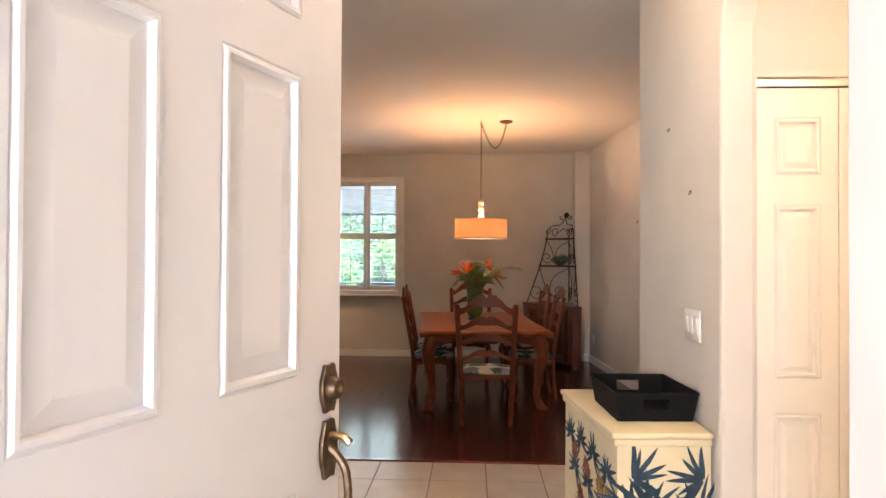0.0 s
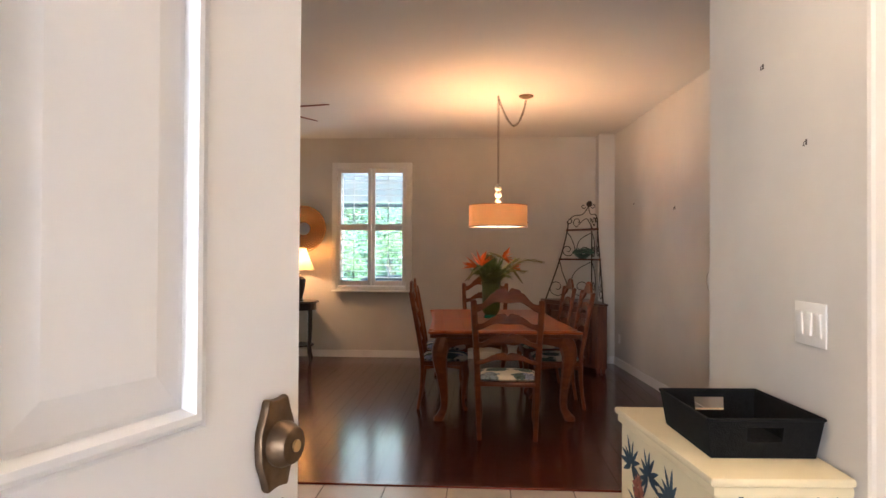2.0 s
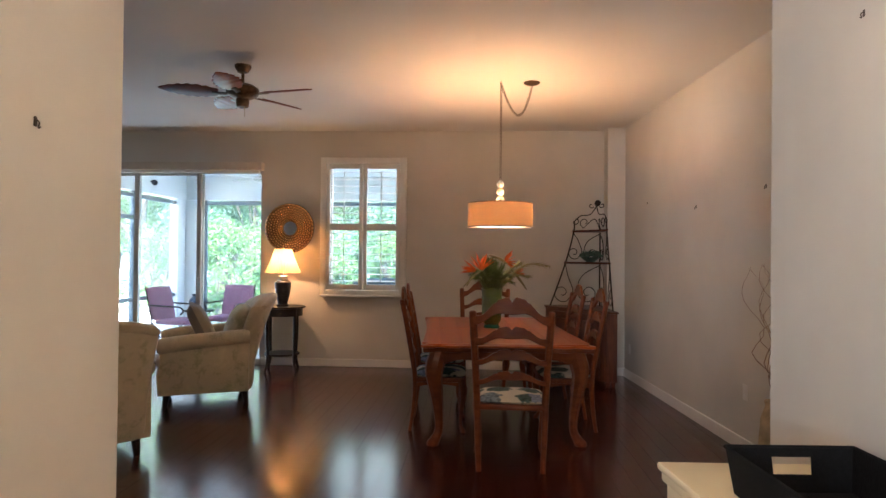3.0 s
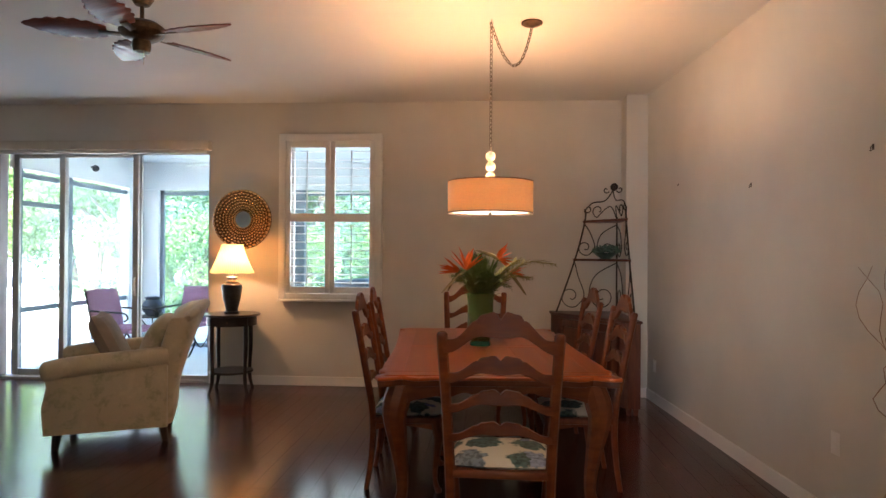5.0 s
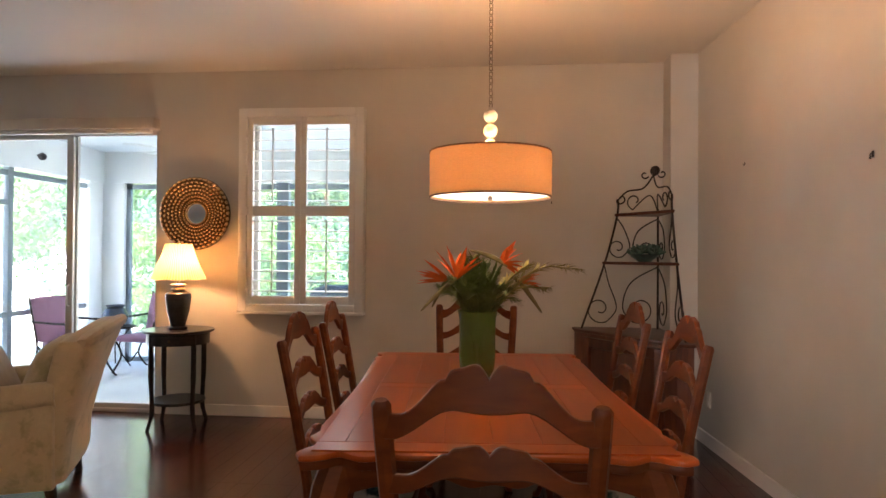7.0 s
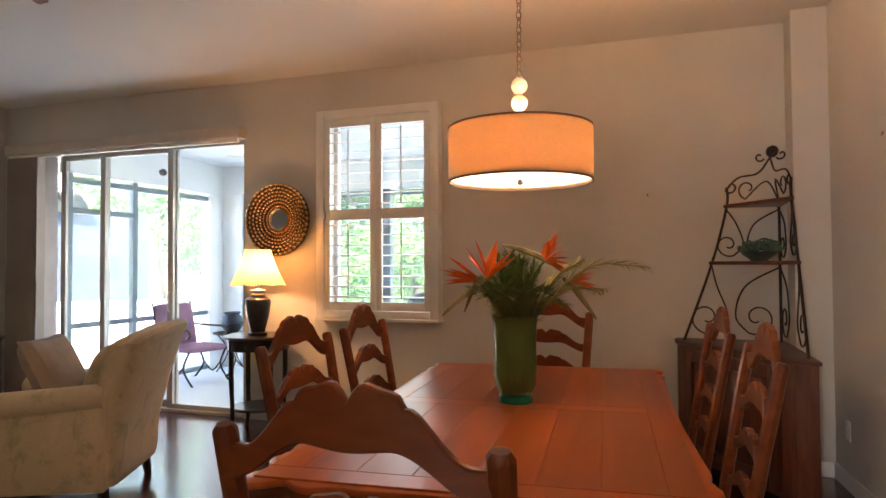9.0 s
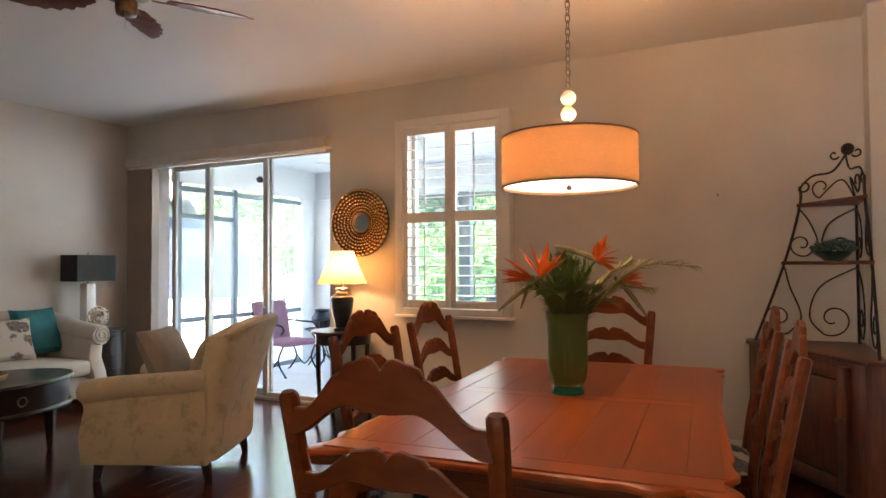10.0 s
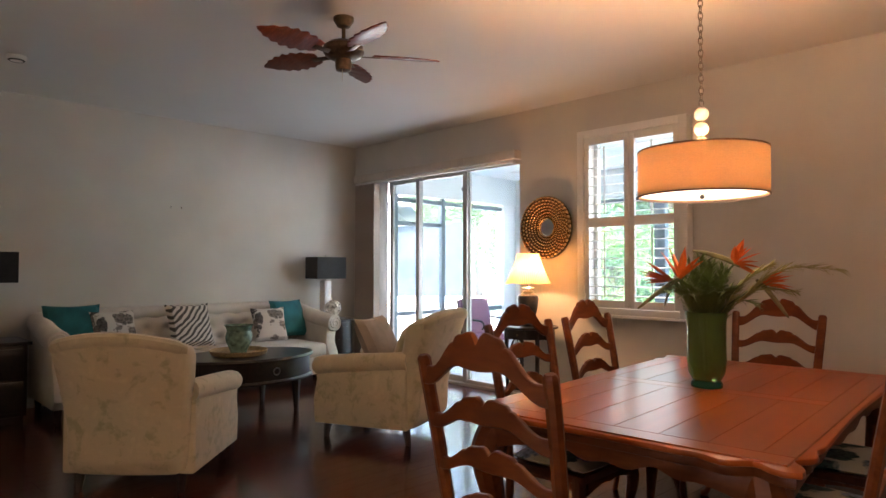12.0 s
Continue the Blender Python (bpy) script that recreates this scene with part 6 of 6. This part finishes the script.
def tree_meshes(seed, height, radius, leaves, size, low=0.2):
    r = random.Random(seed)
    tb = B()
    tube(tb, bez([(0, 0, 0), (r.uniform(-.2, .2), r.uniform(-.2, .2), height * 0.35), (r.uniform(-.4, .4), r.uniform(-.4, .4), height * 0.75)], 6), [0.16 - 0.1 * i / 12 for i in range(13)], 8)
    clumps = []
    for i in range(26):
        a, e = r.uniform(0, 6.28), r.uniform(low, 1.0)
        rad = radius * r.uniform(0.35, 1.0) * math.sqrt(max(0.1, 1 - (2 * e - 1.05) ** 2))
        c = Vector((rad * math.cos(a), rad * math.sin(a), height * e))
        clumps.append((c, radius * r.uniform(0.22, 0.42)))
        if i < 9:
            tube(tb, bez([(0, 0, height * 0.3), c * 0.5 + Vector((0, 0, height * 0.15)), c], 4), [0.06 - 0.005 * k for k in range(9)], 5)
    vs, fs = [], []
    for i in range(leaves):
        c, cr = clumps[i % len(clumps)]
        d = Vector((r.gauss(0, 1), r.gauss(0, 1), r.gauss(0, 0.8))).normalized() * cr * r.uniform(0.3, 1.05)
        p = c + d
        n = (d.normalized() + Vector((r.gauss(0, .6), r.gauss(0, .6), r.gauss(0, .6) + 0.3))).normalized()
        u = n.orthogonal().normalized()
        u = (u * math.cos(i) + n.cross(u) * math.sin(i)).normalized()
        v = n.cross(u)
        s = size * r.uniform(0.6, 1.3)
        k = len(vs)
        vs += [p - u * s, p + v * s * 0.45, p + u * s, p - v * s * 0.45]
        fs.append((k, k + 1, k + 2, k + 3))
    me = bpy.data.meshes.new("crown")
    me.from_pydata(vs, [], fs)
    return mesh_of("trunk", tb, BARK), me


KINDS = [tree_meshes(1, 6.5, 2.8, 15000, 0.085), tree_meshes(2, 8.5, 3.1, 17000, 0.095), tree_meshes(3, 5.0, 2.7, 15000, 0.08, 0.05), tree_meshes(5, 1.7, 1.2, 7000, 0.045, 0.1)]
for kind, (tm, cm) in enumerate(KINDS):
    cm.materials.append(FOLIAGE[kind % 3])


def tree(x, y, kind, scale, turn, label, cat="tree"):
    t = thing("tree" if cat == "tree" else "bush", pose(x, y, -0.14, 0, 0, turn), label, cat, "trees beyond the lawn" if cat == "tree" else "bushes beside the lanai")
    for nm, me in zip(("trunk", "crown"), KINDS[kind]):
        o = new(nm, me)
        o.parent = t
        o.scale = (scale,) * 3
    return t


rng = random.Random(31)
for x, y, k, s in ((-15, 27, 1, 1.1), (-11.5, 23, 0, 1.0), (-9.5, 27, 1, 1.2), (-7.5, 22.5, 2, 1.1), (-5, 24, 0, 1.1), (-2.6, 21.5, 2, 1.0), (-0.5, 24, 1, 1.0), (1.8, 22, 0, 1.0),
                   (4.5, 24, 1, 1.1), (-13, 29, 1, 1.3), (-3.5, 27, 1, 1.3), (0.8, 27, 1, 1.2), (-7, 28, 0, 1.5), (-16.5, 28, 1, 1.3), (-18.5, 26, 0, 1.2), (-30, 26, 1, 1.2), (-24, 30, 0, 1.2)):
    tree(x, y, k, s, rng.uniform(0, 360), "leafy green tree standing beyond the sunlit lawn")
for x, y, s in ((-6.1, 16.5, 1.25), (-3.6, 16, 1.1), (-1.6, 16.3, 1.1), (0.3, 16.8, 1.2), (-4.9, 18.2, 1.3), (-8.3, 18, 1.2)):
    tree(x, y, 3, s, rng.uniform(0, 360), "rounded clipped green bush near the lanai", "bush")

# neighbouring house with a screened porch
nb = thing("neighbour_house", pose(-16.8, 16.5, -0.14, 0, 0, 45), "pale stucco neighbouring house with dark screened porch, shade in its colour", "house")
part("wall", box(B(), -5, 2.4, -3, 3, 0, 3.4), STUCCO, nb)
part("roof", prism(B(), [(-5.6, 3.4), (3.0, 3.4), (1.2, 5.0), (-4, 5.0)], -3.6, 3.6, "y"), plain("pale_roof_tile", (0.5, 0.45, 0.4), 0.9, vary=0.15, scale=3, stretch=(1, 1, 8)), nb)
# solid box: dark screen and the shade behind it in one near-black colour
part("screened_porch", box(B(), 2.4, 4.6, -2.8, 2.6, 0, 2.9), plain("shaded_porch_screen", (0.02, 0.032, 0.05), 0.8, vary=0.1, scale=1), nb)

part("garden_wall", box(B(), -1, 5.2, -4.6, -4.4, 0, 0.75), STUCCO, nb)

# entrance porch, out of view, added to hold daylight off the front door
# tan instead of white, so the added porch bounces less light
PORCH = plain("tan_stucco", (0.5, 0.45, 0.39), 0.9, vary=0.06, scale=3, grain=60, bump=0.4)
setting("unseen_porch_ceiling", box(B(), -2.0, 2.6, -5.0, FY0, 2.95, 3.1), PORCH, "tan stucco porch ceiling, unseen, added to hold back daylight", "ceiling")
setting("unseen_porch_side_wall", box(B(), 2.4, 2.6, -5.0, FY0, -0.1, 2.95), PORCH, "tan stucco porch wall, unseen, added to hold back daylight", "wall")
setting("unseen_porch_side_wall_2", box(B(), -2.0, -1.8, -5.0, FY0, -0.1, 2.95), PORCH, "tan stucco porch wall, unseen, added to hold back daylight", "wall")
# opening narrow and to the left, to steer light past the door
bm = B()
for x0, x1, z0, z1 in ((-1.8, -1.6, -0.1, 2.95), (-0.3, 2.4, -0.1, 2.95), (-1.6, -0.3, 2.4, 2.95)):
    box(bm, x0, x1, -5.0, -4.85, z0, z1)
setting("unseen_porch_front_wall", bm, PORCH, "tan stucco porch front, unseen, added with an opening that limits daylight", "wall")
setting("unseen_porch_floor", box(B(), -1.8, 2.4, -5.0, -0.05, -0.13, -0.02), CONCRETE, "concrete floor of the added, unseen porch", "floor")
setting("roof", box(B(), XL - 0.6, 4.6, FY0 - 0.1, LY + 0.5, 3.25, 3.4), plain("roof_tile", (0.4, 0.33, 0.28), 0.9), "flat roof slab over the house", "roof")
setting("house_side_wall", box(B(), 3.4, 3.5, FY0, YB + 0.2, 0, 3.25), STUCCO, "stucco outer wall", "wall")


# ---- boards and tiles of the floors ----
bm = B()
box(bm, XL, FX0 - T, FYL, TE, -0.012, 0)
setting("wood_floor_front", bm, FLOORWOOD, "dark glossy cherry wood plank floor", "floor")
wf = setting("wood_floor", box(B(), XL, XR, TE, YB + 0.02, -0.012, -0.004), DARK, "dark glossy cherry wood plank floor", "floor")
PW = 0.127
rng = random.Random(77)
BOARDS = {}


def board_mesh(w, ln):
    key = (round(w, 3), round(ln, 2))
    if key not in BOARDS:
        BOARDS[key] = mesh_of("plank", box(B(), -w / 2 + 0.0004, w / 2 - 0.0004, -ln / 2 + 0.0005, ln / 2 - 0.0005, -0.011, 0, 0.0012), PLANK, False)
    return BOARDS[key]


PLANK = wood("cherry_plank", (0.03, 0.005, 0.0028), (0.1, 0.0175, 0.0075), 0.19, (9, 0.7, 9), 2.5, 0.1, 0.03, 0.6)
x = XL
while x < XR - 0.01:
    w = min(PW, XR - x)
    y = TE
    first = True
    while y < YB + 0.02 - 0.01:
        ln = (rng.choice((0.5, 0.8, 1.1)) if first else 1.4)
        first = False
        ln = min(ln, YB + 0.02 - y)
        if YB + 0.02 - y - ln < 0.25:
            ln = YB + 0.02 - y
        p = new("plank", board_mesh(w, ln))
        p.parent = wf
        p.location = (x + w / 2, y + ln / 2, 0.0)
        y += ln
    x += PW
setting("floor_transition", box(B(), FX0 - T, XR - 0.014, TE - 0.05, TE + 0.02, -0.012, 0.008, 0.006), FLOORWOOD, "dark wood strip between tile and boards", "trim")
tf = setting("tile_floor", box(B(), FX0 - T, 3.4, FY0, TE - 0.05, -0.012, -0.006), GROUT, "cream ceramic tile floor of the foyer", "floor")
TS = 0.385
tile_me = mesh_of("tile", box(B(), -TS / 2 + 0.004, TS / 2 - 0.004, -TS / 2 + 0.004, TS / 2 - 0.004, -0.01, 0, 0.002), TILE, False)
for i in range(-3, 6):
    for j in range(11):
        cx_, cy_ = 0.295 + i * TS, TE - 0.05 - (j + 0.5) * TS
        if FX0 - 0.1 < cx_ < 3.3 and cy_ > FY0:
            t = new("tile", tile_me)
            t.parent = tf
            t.location = (cx_, cy_, -0.001)
